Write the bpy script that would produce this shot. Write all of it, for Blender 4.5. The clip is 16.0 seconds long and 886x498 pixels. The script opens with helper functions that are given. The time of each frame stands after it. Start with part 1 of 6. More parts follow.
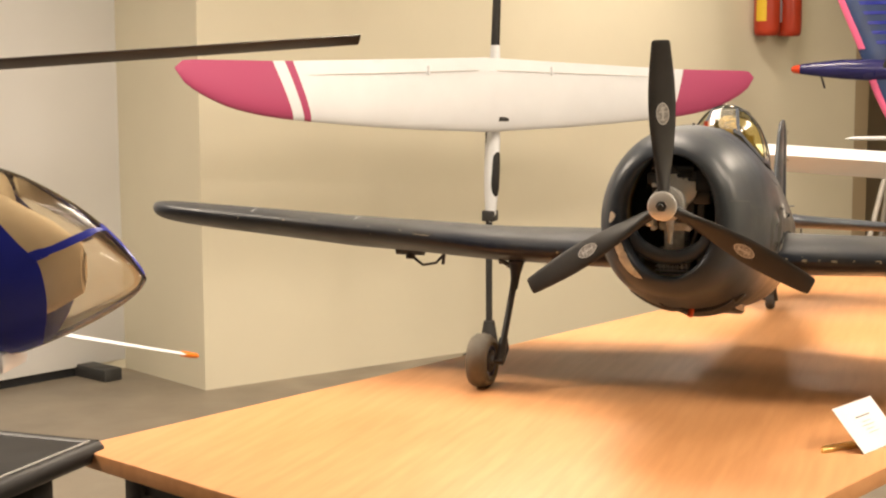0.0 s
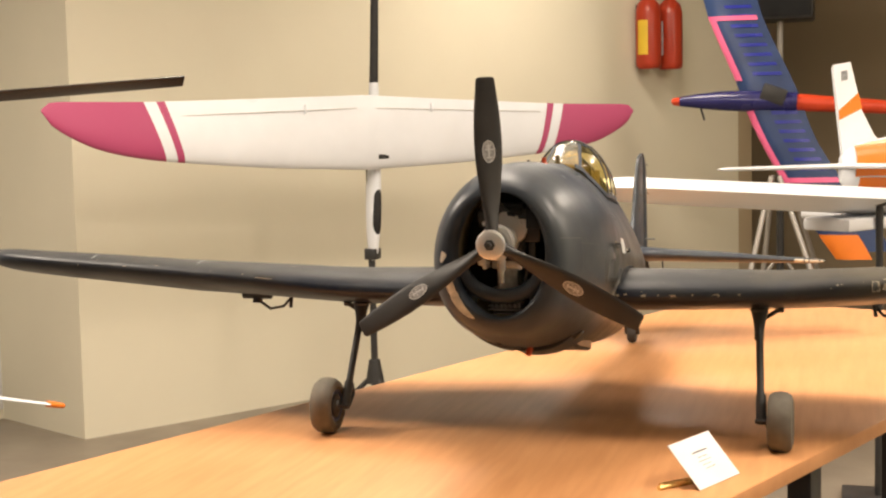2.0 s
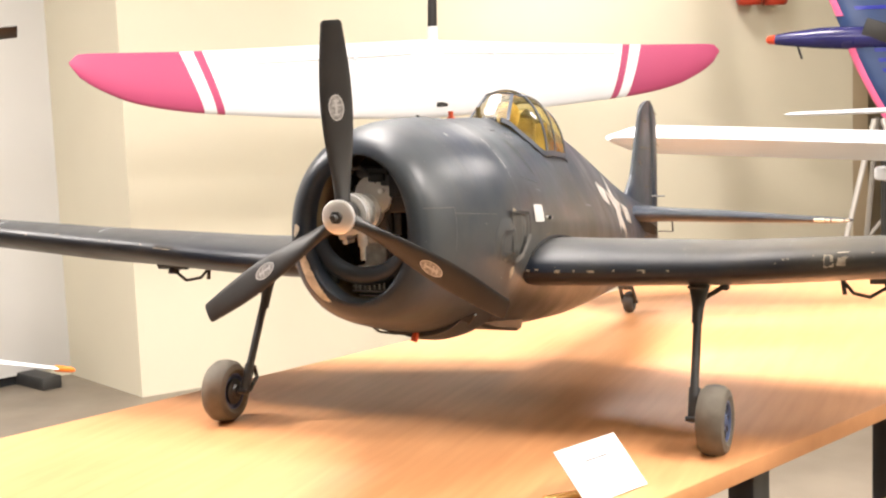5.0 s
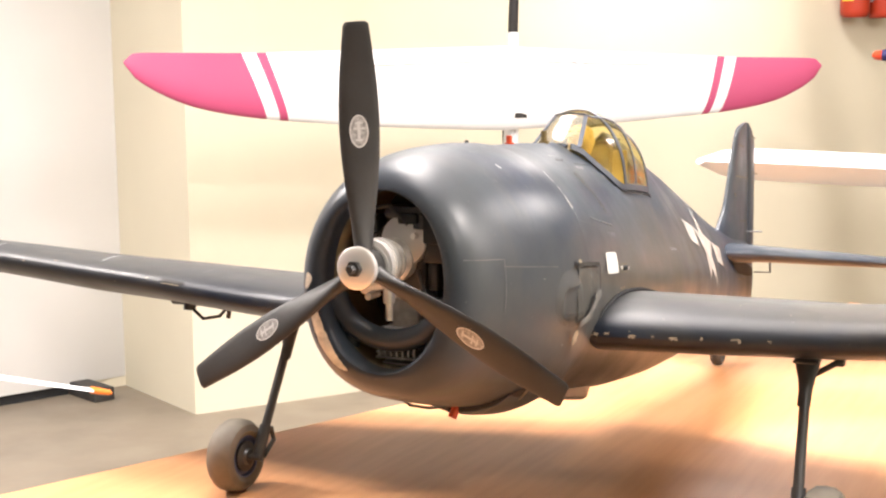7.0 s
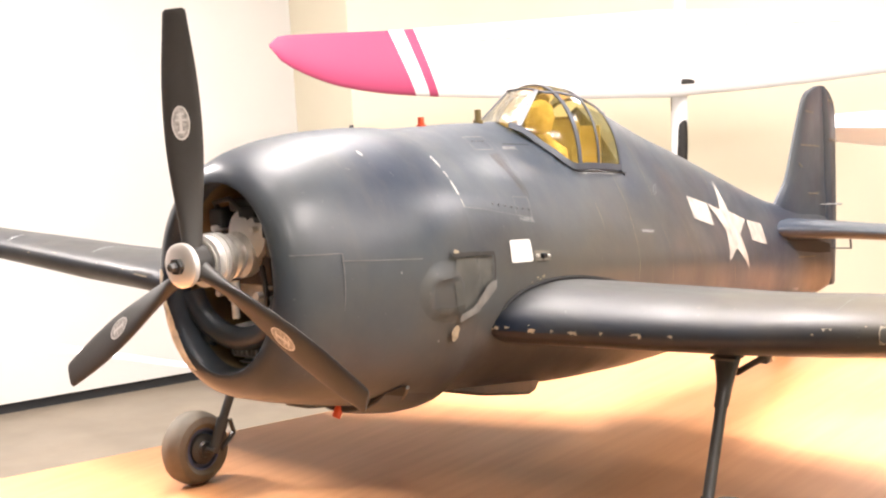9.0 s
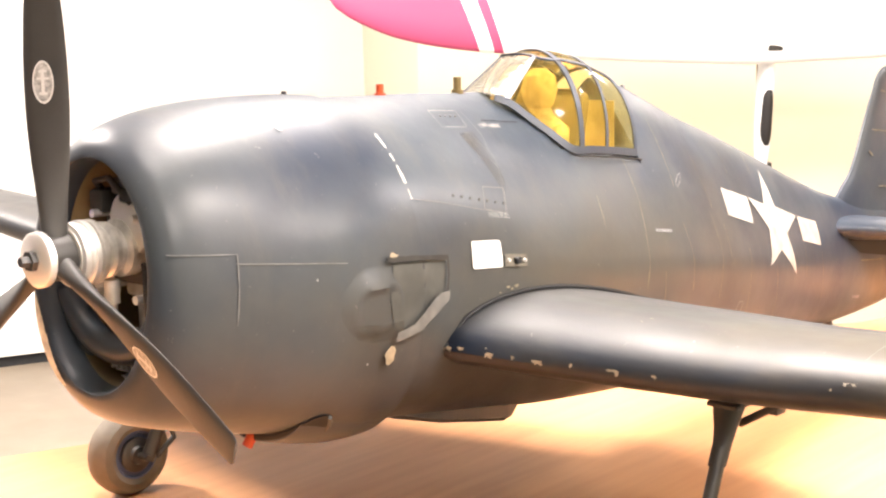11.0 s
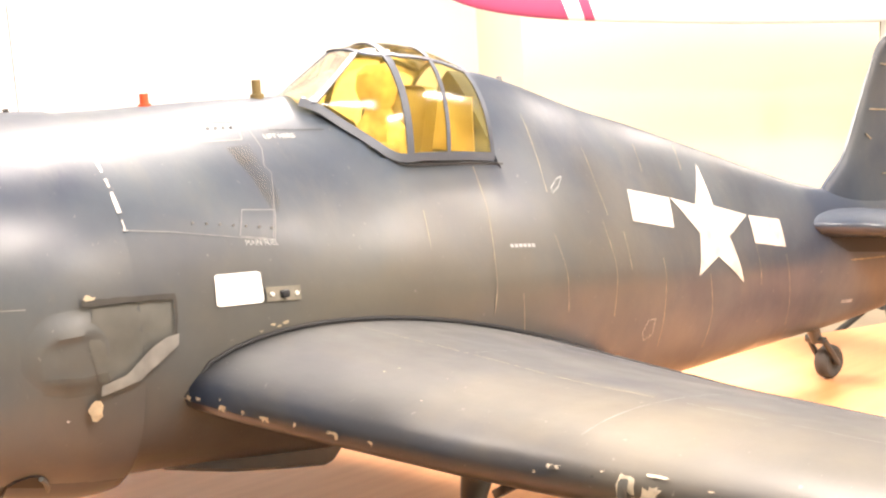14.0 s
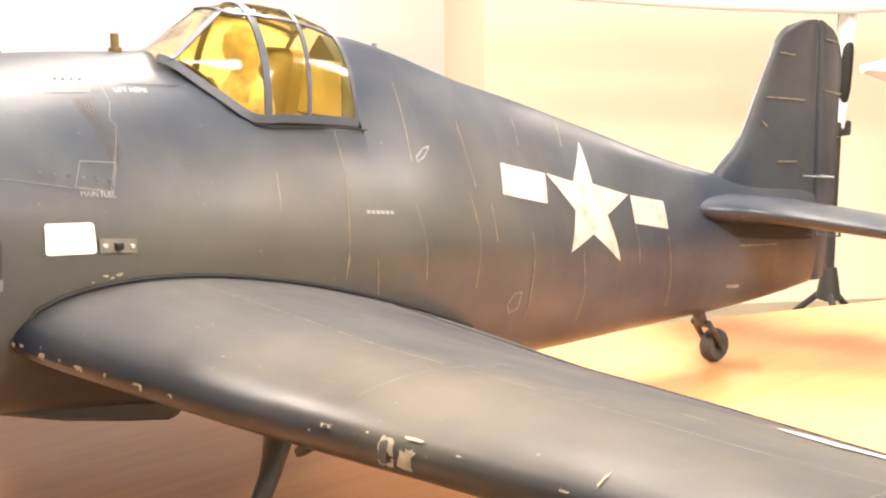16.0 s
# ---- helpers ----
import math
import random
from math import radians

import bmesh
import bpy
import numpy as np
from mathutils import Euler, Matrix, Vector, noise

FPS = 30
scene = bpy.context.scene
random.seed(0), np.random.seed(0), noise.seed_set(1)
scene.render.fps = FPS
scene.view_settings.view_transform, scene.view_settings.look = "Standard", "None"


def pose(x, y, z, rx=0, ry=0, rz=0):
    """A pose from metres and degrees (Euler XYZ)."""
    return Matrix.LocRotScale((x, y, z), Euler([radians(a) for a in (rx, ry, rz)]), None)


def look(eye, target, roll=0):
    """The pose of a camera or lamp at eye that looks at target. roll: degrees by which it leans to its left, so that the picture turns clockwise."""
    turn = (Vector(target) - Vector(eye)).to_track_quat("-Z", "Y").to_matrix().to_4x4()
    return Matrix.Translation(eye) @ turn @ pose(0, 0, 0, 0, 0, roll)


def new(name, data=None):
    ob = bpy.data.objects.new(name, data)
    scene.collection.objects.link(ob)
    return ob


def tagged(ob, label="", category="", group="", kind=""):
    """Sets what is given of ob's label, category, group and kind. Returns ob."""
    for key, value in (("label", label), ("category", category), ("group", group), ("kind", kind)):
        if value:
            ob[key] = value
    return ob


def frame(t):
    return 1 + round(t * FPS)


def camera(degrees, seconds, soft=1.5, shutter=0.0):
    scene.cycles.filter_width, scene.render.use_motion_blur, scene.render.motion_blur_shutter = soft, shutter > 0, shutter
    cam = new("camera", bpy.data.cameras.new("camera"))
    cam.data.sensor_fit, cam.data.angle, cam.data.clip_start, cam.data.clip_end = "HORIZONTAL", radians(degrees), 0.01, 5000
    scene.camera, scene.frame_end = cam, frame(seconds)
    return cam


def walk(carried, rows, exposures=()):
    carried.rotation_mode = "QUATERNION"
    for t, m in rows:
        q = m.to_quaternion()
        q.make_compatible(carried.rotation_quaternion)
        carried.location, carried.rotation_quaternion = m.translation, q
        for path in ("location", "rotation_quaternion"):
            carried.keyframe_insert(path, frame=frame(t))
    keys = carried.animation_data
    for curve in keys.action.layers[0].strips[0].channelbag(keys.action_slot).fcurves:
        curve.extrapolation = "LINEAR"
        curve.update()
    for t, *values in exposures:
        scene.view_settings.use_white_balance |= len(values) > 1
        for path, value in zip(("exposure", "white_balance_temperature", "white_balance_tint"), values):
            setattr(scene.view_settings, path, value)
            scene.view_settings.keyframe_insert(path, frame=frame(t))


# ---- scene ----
cam = camera(35.8, 16.0, soft=2.2)
PATH = [
    (0, (0.412, -2.067, 1.3), (-0.279, -0.203, 1.078), -0.3),
    (0.5, (0.419, -2.064, 1.295), (-0.196, -0.173, 1.087), -0.4),
    (1, (0.427, -2.053, 1.297), (-0.115, -0.136, 1.118), -0.7),
    (1.5, (0.445, -2.032, 1.296), (-0.102, -0.116, 1.127), -0.8),
    (2, (0.518, -1.985, 1.304), (-0.05, -0.075, 1.132), -1.3),
    (2.5, (0.609, -1.901, 1.307), (-0.008, -0.008, 1.122), -1.1),
    (3, (0.696, -1.804, 1.3), (0.036, 0.074, 1.103), -1.6),
    (3.5, (0.778, -1.737, 1.304), (0.04, 0.111, 1.107), -1.8),
    (4, (0.858, -1.69, 1.298), (0.07, 0.137, 1.091), -2.2),
    (4.2, (0.879, -1.686, 1.302), (0.079, 0.135, 1.087), -2.7),
    (6.3, (0.673, -1.282, 1.303), (-0.089, 0.548, 1.035), -0.6),
    (6.5, (0.672, -1.273, 1.308), (-0.108, 0.551, 1.05), -0.6),
    (7, (0.708, -1.201, 1.316), (-0.185, 0.573, 1.08), -0.8),
    (7.5, (0.815, -1.077, 1.316), (-0.219, 0.612, 1.038), -0.9),
    (8, (0.933, -0.991, 1.322), (-0.25, 0.601, 1.065), -1.9),
    (8.5, (1.019, -0.924, 1.314), (-0.191, 0.647, 1.052), -2.8),
    (9, (1.038, -0.886, 1.314), (-0.192, 0.668, 1.047), -3.3),
    (9.5, (1.04, -0.821, 1.307), (-0.2, 0.726, 1.044), -3.4),
    (9.7, (1.029, -0.788, 1.302), (-0.221, 0.752, 1.043), -2.6),
    (11.8, (0.957, -0.442, 1.324), (-0.446, 0.939, 0.965), -1.9),
    (12, (0.972, -0.413, 1.326), (-0.461, 0.937, 0.974), -2.2),
    (12.5, (1.016, -0.336, 1.328), (-0.484, 0.938, 0.975), -2.3),
    (13, (1.046, -0.267, 1.324), (-0.504, 0.956, 1.005), -3.0),
    (13.5, (1.069, -0.205, 1.329), (-0.48, 1.009, 0.97), -3.3),
    (14, (1.101, -0.16, 1.327), (-0.433, 1.069, 0.955), -3.4),
    (14.5, (1.114, -0.137, 1.328), (-0.394, 1.118, 0.938), -2.7),
    (15, (1.127, -0.111, 1.323), (-0.367, 1.148, 0.894), -1.3),
    (15.5, (1.152, -0.086, 1.319), (-0.359, 1.154, 0.897), -1.5),
    (16, (1.19, -0.069, 1.318), (-0.325, 1.171, 0.907), -0.4),
]
walk(cam, [(t, look(e, a, r)) for t, e, a, r in PATH], exposures=[(0.0, 0.70, 7150, 11), (1.8, 0.63, 6920, 11), (2.6, 0.68, 6790, 11), (4.2, 1.18, 6200, 11), (6.3, 1.53, 6030, 13), (8.0, 1.67, 6020, 14), (9.7, 1.78, 6150, 15), (12.0, 2.19, 6380, 15), (14.0, 2.20, 6520, 15), (15.0, 2.12, 6580, 15), (16.0, 1.81, 6640, 15)])

# ---- world and light ----
world = bpy.data.worlds.new("world")
scene.world = world
world.use_nodes = True
wbg = world.node_tree.nodes["Background"]
wbg.inputs[0].default_value, wbg.inputs[1].default_value = (1.0, 0.93, 0.82, 1), 0.05


def area_lamp(name, x, y, z, sx, sy, power, colour):
    data = bpy.data.lights.new(name, "AREA")
    data.shape, data.size, data.size_y, data.energy, data.color = "RECTANGLE", sx, sy, power, colour
    ob = new(name, data)
    ob.matrix_basis = pose(x, y, z)
    return ob


CEILING, GROUND = 3.0, -0.05
WARM = (1.0, 0.89, 0.775)
# first and fifth follow shadows and a reflection; the others are added fill
LAMPS = [(-0.25, 0.80, 26), (0.05, -0.15, 5), (2.1, 0.5, 36), (3.7, 2.0, 48), (-0.75, 1.6, 26), (2.3, -1.2, 17), (-2.7, 0.1, 66), (1.9, 3.6, 34), (-0.6, 5.0, 20)]
PANEL = 0.6
for lx, ly, power in LAMPS:
    area_lamp("ceiling_lamp", lx, ly, CEILING - 0.075, PANEL, PANEL, power, WARM)


# ---- materials ----
def mat(name, colour, rough=0.5, metal=0.0, vary=0.12, scale=6.0, bump=0.0, bump_scale=200.0, grain=None,
        second=None, second_scale=3.0, coat=0.0, rough_vary=0.08, trans=0.0, ior=1.45):
    m = bpy.data.materials.new(name)
    m.use_nodes = True
    nt = m.node_tree
    nodes, links = nt.nodes, nt.links
    bsdf = nodes["Principled BSDF"]
    bsdf.inputs["Metallic"].default_value = metal
    bsdf.inputs["Coat Weight"].default_value = coat
    bsdf.inputs["Transmission Weight"].default_value = trans
    bsdf.inputs["IOR"].default_value = ior
    tc = nodes.new("ShaderNodeTexCoord")
    co = tc.outputs["Object"]
    if grain:
        mp = nodes.new("ShaderNodeMapping")
        mp.inputs["Scale"].default_value = grain
        links.new(co, mp.inputs["Vector"])
        co = mp.outputs["Vector"]
    n1 = nodes.new("ShaderNodeTexNoise")
    n1.inputs["Scale"].default_value, n1.inputs["Detail"].default_value = scale, 8
    links.new(co, n1.inputs["Vector"])
    ramp = nodes.new("ShaderNodeValToRGB")
    lo = [max(0.0, c * (1 - vary)) for c in colour]
    hi = [min(1.0, c * (1 + vary)) for c in (second or colour)]
    ramp.color_ramp.elements[0].position, ramp.color_ramp.elements[1].position = 0.3, 0.7
    ramp.color_ramp.elements[0].color = (*lo, 1)
    ramp.color_ramp.elements[1].color = (*hi, 1)
    links.new(n1.outputs["Fac"], ramp.inputs["Fac"])
    links.new(ramp.outputs["Color"], bsdf.inputs["Base Color"])
    n2 = nodes.new("ShaderNodeTexNoise")
    n2.inputs["Scale"].default_value, n2.inputs["Detail"].default_value = second_scale, 5
    links.new(tc.outputs["Object"], n2.inputs["Vector"])
    mr = nodes.new("ShaderNodeMapRange")
    mr.inputs["From Min"].default_value, mr.inputs["From Max"].default_value = 0.3, 0.7
    mr.inputs["To Min"].default_value = max(0.02, rough - rough_vary)
    mr.inputs["To Max"].default_value = min(1.0, rough + rough_vary)
    links.new(n2.outputs["Fac"], mr.inputs["Value"])
    links.new(mr.outputs["Result"], bsdf.inputs["Roughness"])
    if bump:
        n3 = nodes.new("ShaderNodeTexNoise")
        n3.inputs["Scale"].default_value, n3.inputs["Detail"].default_value = bump_scale, 4
        links.new(co, n3.inputs["Vector"])
        bp = nodes.new("ShaderNodeBump")
        bp.inputs["Strength"].default_value, bp.inputs["Distance"].default_value = bump, 0.002
        links.new(n3.outputs["Fac"], bp.inputs["Height"])
        links.new(bp.outputs["Normal"], bsdf.inputs["Normal"])
    return m


def emission(name, colour, strength):
    m = bpy.data.materials.new(name)
    m.use_nodes = True
    b = m.node_tree.nodes["Principled BSDF"]
    b.inputs["Base Color"].default_value = (0.8, 0.8, 0.8, 1)
    b.inputs["Emission Color"].default_value = (*colour, 1)
    b.inputs["Emission Strength"].default_value = strength
    return m


def thin_glass(name, tint, haze, rough=0.06, white_glare=0.0):
    """A thin tinted pane: light goes straight through, with a clear reflection and a little haze."""
    m = bpy.data.materials.new(name)
    m.use_nodes = True
    nodes, links = m.node_tree.nodes, m.node_tree.links
    nodes.remove(nodes["Principled BSDF"])
    clear, dull, gloss = nodes.new("ShaderNodeBsdfTransparent"), nodes.new("ShaderNodeBsdfTranslucent"), nodes.new("ShaderNodeBsdfGlossy")
    clear.inputs["Color"].default_value = (*tint, 1)
    dull.inputs["Color"].default_value = (*tint, 1)
    gloss.inputs["Roughness"].default_value = rough
    tc, n = nodes.new("ShaderNodeTexCoord"), nodes.new("ShaderNodeTexNoise")
    n.inputs["Scale"].default_value, n.inputs["Detail"].default_value = 45.0, 4
    links.new(tc.outputs["Object"], n.inputs["Vector"])
    mr = nodes.new("ShaderNodeMapRange")
    for key, v in (("From Min", 0.35), ("From Max", 0.7), ("To Min", haze * 0.85), ("To Max", haze * 1.2)):
        mr.inputs[key].default_value = v
    links.new(n.outputs["Fac"], mr.inputs["Value"])
    a, b, fr = nodes.new("ShaderNodeMixShader"), nodes.new("ShaderNodeMixShader"), nodes.new("ShaderNodeFresnel")
    fr.inputs["IOR"].default_value = 1.33
    links.new(mr.outputs["Result"], a.inputs["Fac"])
    links.new(clear.outputs[0], a.inputs[1])
    # white diffuse mixed in paints a reflected glare onto the windscreen
    white, veil = nodes.new("ShaderNodeBsdfDiffuse"), nodes.new("ShaderNodeMixShader")
    white.inputs["Color"].default_value = (0.82, 0.80, 0.72, 1)
    veil.inputs["Fac"].default_value = white_glare
    links.new(dull.outputs[0], veil.inputs[1])
    links.new(white.outputs[0], veil.inputs[2])
    links.new(veil.outputs[0], a.inputs[2])
    links.new(fr.outputs[0], b.inputs["Fac"])
    links.new(a.outputs[0], b.inputs[1])
    links.new(gloss.outputs[0], b.inputs[2])
    links.new(b.outputs[0], nodes["Material Output"].inputs["Surface"])
    return m


def weathered(name, dark, mid, dust, rough, stretch=(1.0, 1.0, 1.0), warm_oval=None, gloss=0.6, top_light=0.0):
    """Old sprayed paint: cloudy fading, dusty streaks, fine specks and uneven gloss."""
    m = bpy.data.materials.new(name)
    m.use_nodes = True
    nodes, links = m.node_tree.nodes, m.node_tree.links
    bsdf = nodes["Principled BSDF"]
    tc = nodes.new("ShaderNodeTexCoord")

    def noise_tex(scale, detail, st=(1, 1, 1), rgh=0.55):
        mp = nodes.new("ShaderNodeMapping")
        mp.inputs["Scale"].default_value = st
        links.new(tc.outputs["Object"], mp.inputs["Vector"])
        n = nodes.new("ShaderNodeTexNoise")
        n.inputs["Scale"].default_value, n.inputs["Detail"].default_value, n.inputs["Roughness"].default_value = scale, detail, rgh
        links.new(mp.outputs["Vector"], n.inputs["Vector"])
        return n.outputs["Fac"]

    def remap(fac, a, b, lo=0.0, hi=1.0):
        r = nodes.new("ShaderNodeMapRange")
        for key, v in (("From Min", a), ("From Max", b), ("To Min", lo), ("To Max", hi)):
            r.inputs[key].default_value = v
        links.new(fac, r.inputs["Value"])
        return r.outputs["Result"]

    def mix(fac, a, b):
        x = nodes.new("ShaderNodeMix")
        x.data_type = "RGBA"
        links.new(fac, x.inputs["Factor"])
        for sock, v in ((x.inputs["A"], a), (x.inputs["B"], b)):
            if isinstance(v, tuple):
                sock.default_value = (*v, 1)
            else:
                links.new(v, sock)
        return x.outputs["Result"]

    clouds = remap(noise_tex(7.5, 5, stretch, 0.55), 0.36, 0.64)
    streaks = remap(noise_tex(9.0, 7, (stretch[0], stretch[1] * 2.2, stretch[2] * 0.7), 0.65), 0.54, 0.82, 0.0, 0.42)
    specks = remap(noise_tex(170.0, 2), 0.71, 0.80, 0.0, 0.45)
    brown = remap(noise_tex(3.2, 5, stretch), 0.42, 0.68, 0.0, 0.29)
    col = mix(clouds, dark, mid)
    col = mix(brown, col, (0.074, 0.070, 0.053))
    if warm_oval:
        # brown oval: warm table reflection painted on the flank, faded blotch on the wing
        centre, radii, tint, amount = warm_oval
        mp = nodes.new("ShaderNodeMapping")
        mp.vector_type = "TEXTURE"
        mp.inputs["Location"].default_value, mp.inputs["Scale"].default_value = centre, radii
        links.new(tc.outputs["Object"], mp.inputs["Vector"])
        ln = nodes.new("ShaderNodeVectorMath")
        ln.operation = "LENGTH"
        links.new(mp.outputs["Vector"], ln.inputs[0])
        ad = nodes.new("ShaderNodeMath")
        ad.operation = "ADD"
        links.new(ln.outputs["Value"], ad.inputs[0])
        links.new(remap(noise_tex(7.0, 6), 0.3, 0.7, -0.35, 0.35), ad.inputs[1])
        col = mix(remap(ad.outputs["Value"], 1.15, 0.25, 0.0, amount), col, tint)
    col = mix(streaks, col, dust)
    # pale dust tint on upward faces; it also brightens the tops by colour
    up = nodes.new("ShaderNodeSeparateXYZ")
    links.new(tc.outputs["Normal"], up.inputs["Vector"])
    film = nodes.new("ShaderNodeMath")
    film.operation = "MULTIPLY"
    links.new(remap(up.outputs["Z"], 0.62, 0.985, 0.0, top_light), film.inputs[0])
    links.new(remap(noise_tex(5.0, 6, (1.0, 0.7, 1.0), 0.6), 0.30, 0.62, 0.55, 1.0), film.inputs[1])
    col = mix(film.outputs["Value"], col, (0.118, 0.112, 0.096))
    col = mix(specks, col, (0.20, 0.19, 0.17))
    links.new(col, bsdf.inputs["Base Color"])
    # the same upward tint roughens the surface and dulls its gloss
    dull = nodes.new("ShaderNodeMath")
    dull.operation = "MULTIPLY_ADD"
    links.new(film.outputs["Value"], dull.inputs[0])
    dull.inputs[1].default_value = 0.14 / max(top_light, 0.01)
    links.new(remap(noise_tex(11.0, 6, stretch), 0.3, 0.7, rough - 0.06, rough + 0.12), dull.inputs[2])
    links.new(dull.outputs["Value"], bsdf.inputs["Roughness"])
    links.new(remap(film.outputs["Value"], 0.0, max(top_light, 0.01), gloss, gloss * 0.45), bsdf.inputs["Specular IOR Level"])
    bp = nodes.new("ShaderNodeBump")
    bp.inputs["Strength"].default_value, bp.inputs["Distance"].default_value = 0.22, 0.0030
    links.new(noise_tex(15.0, 6, stretch), bp.inputs["Height"])
    links.new(bp.outputs["Normal"], bsdf.inputs["Normal"])
    return m


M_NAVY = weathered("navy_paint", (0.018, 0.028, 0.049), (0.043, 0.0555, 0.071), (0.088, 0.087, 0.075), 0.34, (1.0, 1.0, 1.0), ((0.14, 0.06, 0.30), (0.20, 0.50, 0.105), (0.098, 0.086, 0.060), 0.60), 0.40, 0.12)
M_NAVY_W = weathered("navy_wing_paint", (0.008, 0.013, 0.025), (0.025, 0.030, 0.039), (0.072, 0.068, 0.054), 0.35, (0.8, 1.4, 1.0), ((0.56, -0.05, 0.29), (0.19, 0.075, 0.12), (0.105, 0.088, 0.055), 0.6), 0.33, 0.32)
M_STAIN = mat("oil_smear", (0.055, 0.046, 0.032), 0.5, vary=0.2, scale=40)
nt_ = M_STAIN.node_tree
tc_, no_, mr_ = nt_.nodes.new("ShaderNodeTexCoord"), nt_.nodes.new("ShaderNodeTexNoise"), nt_.nodes.new("ShaderNodeMapRange")
no_.inputs["Scale"].default_value, no_.inputs["Detail"].default_value = 32.0, 7
for key, v in (("From Min", 0.36), ("From Max", 0.70), ("To Min", 0.0), ("To Max", 0.5)):
    mr_.inputs[key].default_value = v
nt_.links.new(tc_.outputs["Object"], no_.inputs["Vector"])
nt_.links.new(no_.outputs["Fac"], mr_.inputs["Value"])
nt_.links.new(mr_.outputs["Result"], nt_.nodes["Principled BSDF"].inputs["Alpha"])
M_LINER = mat("brown_liner", (0.24, 0.185, 0.10), 0.6, vary=0.3, scale=25)
M_PATCH = mat("tan_grey_patch", (0.066, 0.067, 0.062), 0.5, vary=0.22, scale=30)
M_NEARBLACK = mat("matt_near_black", (0.030, 0.028, 0.025), 0.65, vary=0.3, scale=60)
M_PLATE = mat("grey_plate", (0.13, 0.122, 0.10), 0.5, vary=0.2, scale=60)
M_TAPE = mat("torn_tape", (0.155, 0.155, 0.148), 0.55, vary=0.25, scale=50)
M_SEAM = mat("faint_seam", (0.125, 0.128, 0.130), 0.55, vary=0.3, scale=90)
M_LINE = mat("panel_line", (0.19, 0.165, 0.12), 0.6, vary=0.4, scale=90)
M_DLINE = mat("dark_gap", (0.012, 0.013, 0.015), 0.7)
M_WHITE = mat("insignia_white", (0.36, 0.355, 0.335), 0.5, vary=0.25, scale=45)
M_CREAM = mat("cream_filler", (0.68, 0.64, 0.54), 0.6, vary=0.3, scale=80)
M_FILLER = mat("dull_filler", (0.38, 0.34, 0.265), 0.6, vary=0.35, scale=90)
M_CHIP = mat("paint_chip", (0.33, 0.28, 0.20), 0.6, vary=0.3, scale=80)
M_SCRATCH = mat("scratch", (0.25, 0.26, 0.27), 0.6, vary=0.3, scale=80)
M_PAPER = mat("paper", (0.80, 0.825, 0.86), 0.75, vary=0.03, scale=10)
M_STICKER = mat("dull_sticker", (0.60, 0.60, 0.585), 0.6, vary=0.06, scale=30)
M_INK = mat("ink", (0.10, 0.10, 0.10), 0.7)
M_BLACKPLASTIC = mat("black_plastic", (0.032, 0.031, 0.030), 0.45, vary=0.2, scale=12, bump=0.1, bump_scale=150)
M_BLADE = mat("blade_nylon", (0.042, 0.041, 0.040), 0.5, vary=0.2, scale=14, bump=0.1, bump_scale=150)
M_MATTBLACK = mat("matt_black_board", (0.009, 0.009, 0.010), 0.5, vary=0.3, scale=10)
M_RUBBER = mat("rubber", (0.055, 0.052, 0.048), 0.75, vary=0.25, scale=25, bump=0.25, bump_scale=120)
M_RUBBERG = mat("grey_rubber", (0.150, 0.133, 0.106), 0.8, vary=0.25, scale=25, bump=0.25, bump_scale=120)
M_RIM = mat("blue_rim", (0.070, 0.10, 0.20), 0.4, vary=0.15)
M_ALU = mat("aluminium", (0.88, 0.87, 0.85), 0.38, metal=0.65, vary=0.06, scale=20)
M_STEEL = mat("engine_metal", (0.74, 0.73, 0.70), 0.35, metal=0.5, vary=0.3, scale=60)
M_DARKMETAL = mat("dark_metal", (0.07, 0.07, 0.07), 0.45, metal=0.6, vary=0.2)
M_LOGO = mat("silver_print", (0.68, 0.69, 0.69), 0.4, vary=0.1)
M_LOGOMID = mat("grey_print", (0.38, 0.385, 0.385), 0.45, vary=0.45, scale=260)
M_RED = mat("red_plastic", (0.58, 0.085, 0.030), 0.4)
M_BROWN = mat("brown_plastic", (0.16, 0.12, 0.05), 0.4)
M_YELLOWGLASS = thin_glass("amber_glazing", (0.98, 0.89, 0.45), 0.20, 0.10)
M_WINDSCREEN = thin_glass("glare_windscreen", (0.99, 0.95, 0.72), 0.24, 0.10, 0.5)
M_FRAME = mat("canopy_frame", (0.056, 0.068, 0.090), 0.50, vary=0.15, scale=30)
M_DOLL = mat("tan_figure", (0.50, 0.38, 0.22), 0.7, vary=0.35, scale=70)
M_COCKPIT = mat("cockpit_tan", (0.46, 0.37, 0.22), 0.7, vary=0.3, scale=22)
M_LINING = mat("tan_lining", (0.62, 0.54, 0.42), 0.7, vary=0.15, scale=3.5)
M_POD = mat("tan_pod", (0.56, 0.47, 0.35), 0.6, vary=0.2, scale=8)
M_WOOD = mat("beech_laminate", (0.620, 0.290, 0.118), 0.46, vary=0.035, scale=4, second=(0.660, 0.322, 0.138), grain=(14, 1.2, 6), bump=0.02, rough_vary=0.05)
M_WOODEDGE = mat("beech_edge", (0.70, 0.42, 0.18), 0.4, vary=0.06, scale=8)
M_TABLELEG = mat("dark_steel_leg", (0.03, 0.03, 0.032), 0.42, vary=0.15)
M_WALL = mat("beige_wall", (0.690, 0.648, 0.512), 0.85, vary=0.035, scale=1.2, bump=0.12, bump_scale=180)
# wall plaster darkened to tan for the alcove's lack of light
M_WALLDIM = mat("dimmed_tan_wall", (0.40, 0.32, 0.21), 0.85, vary=0.06, scale=1.5, bump=0.12, bump_scale=180)
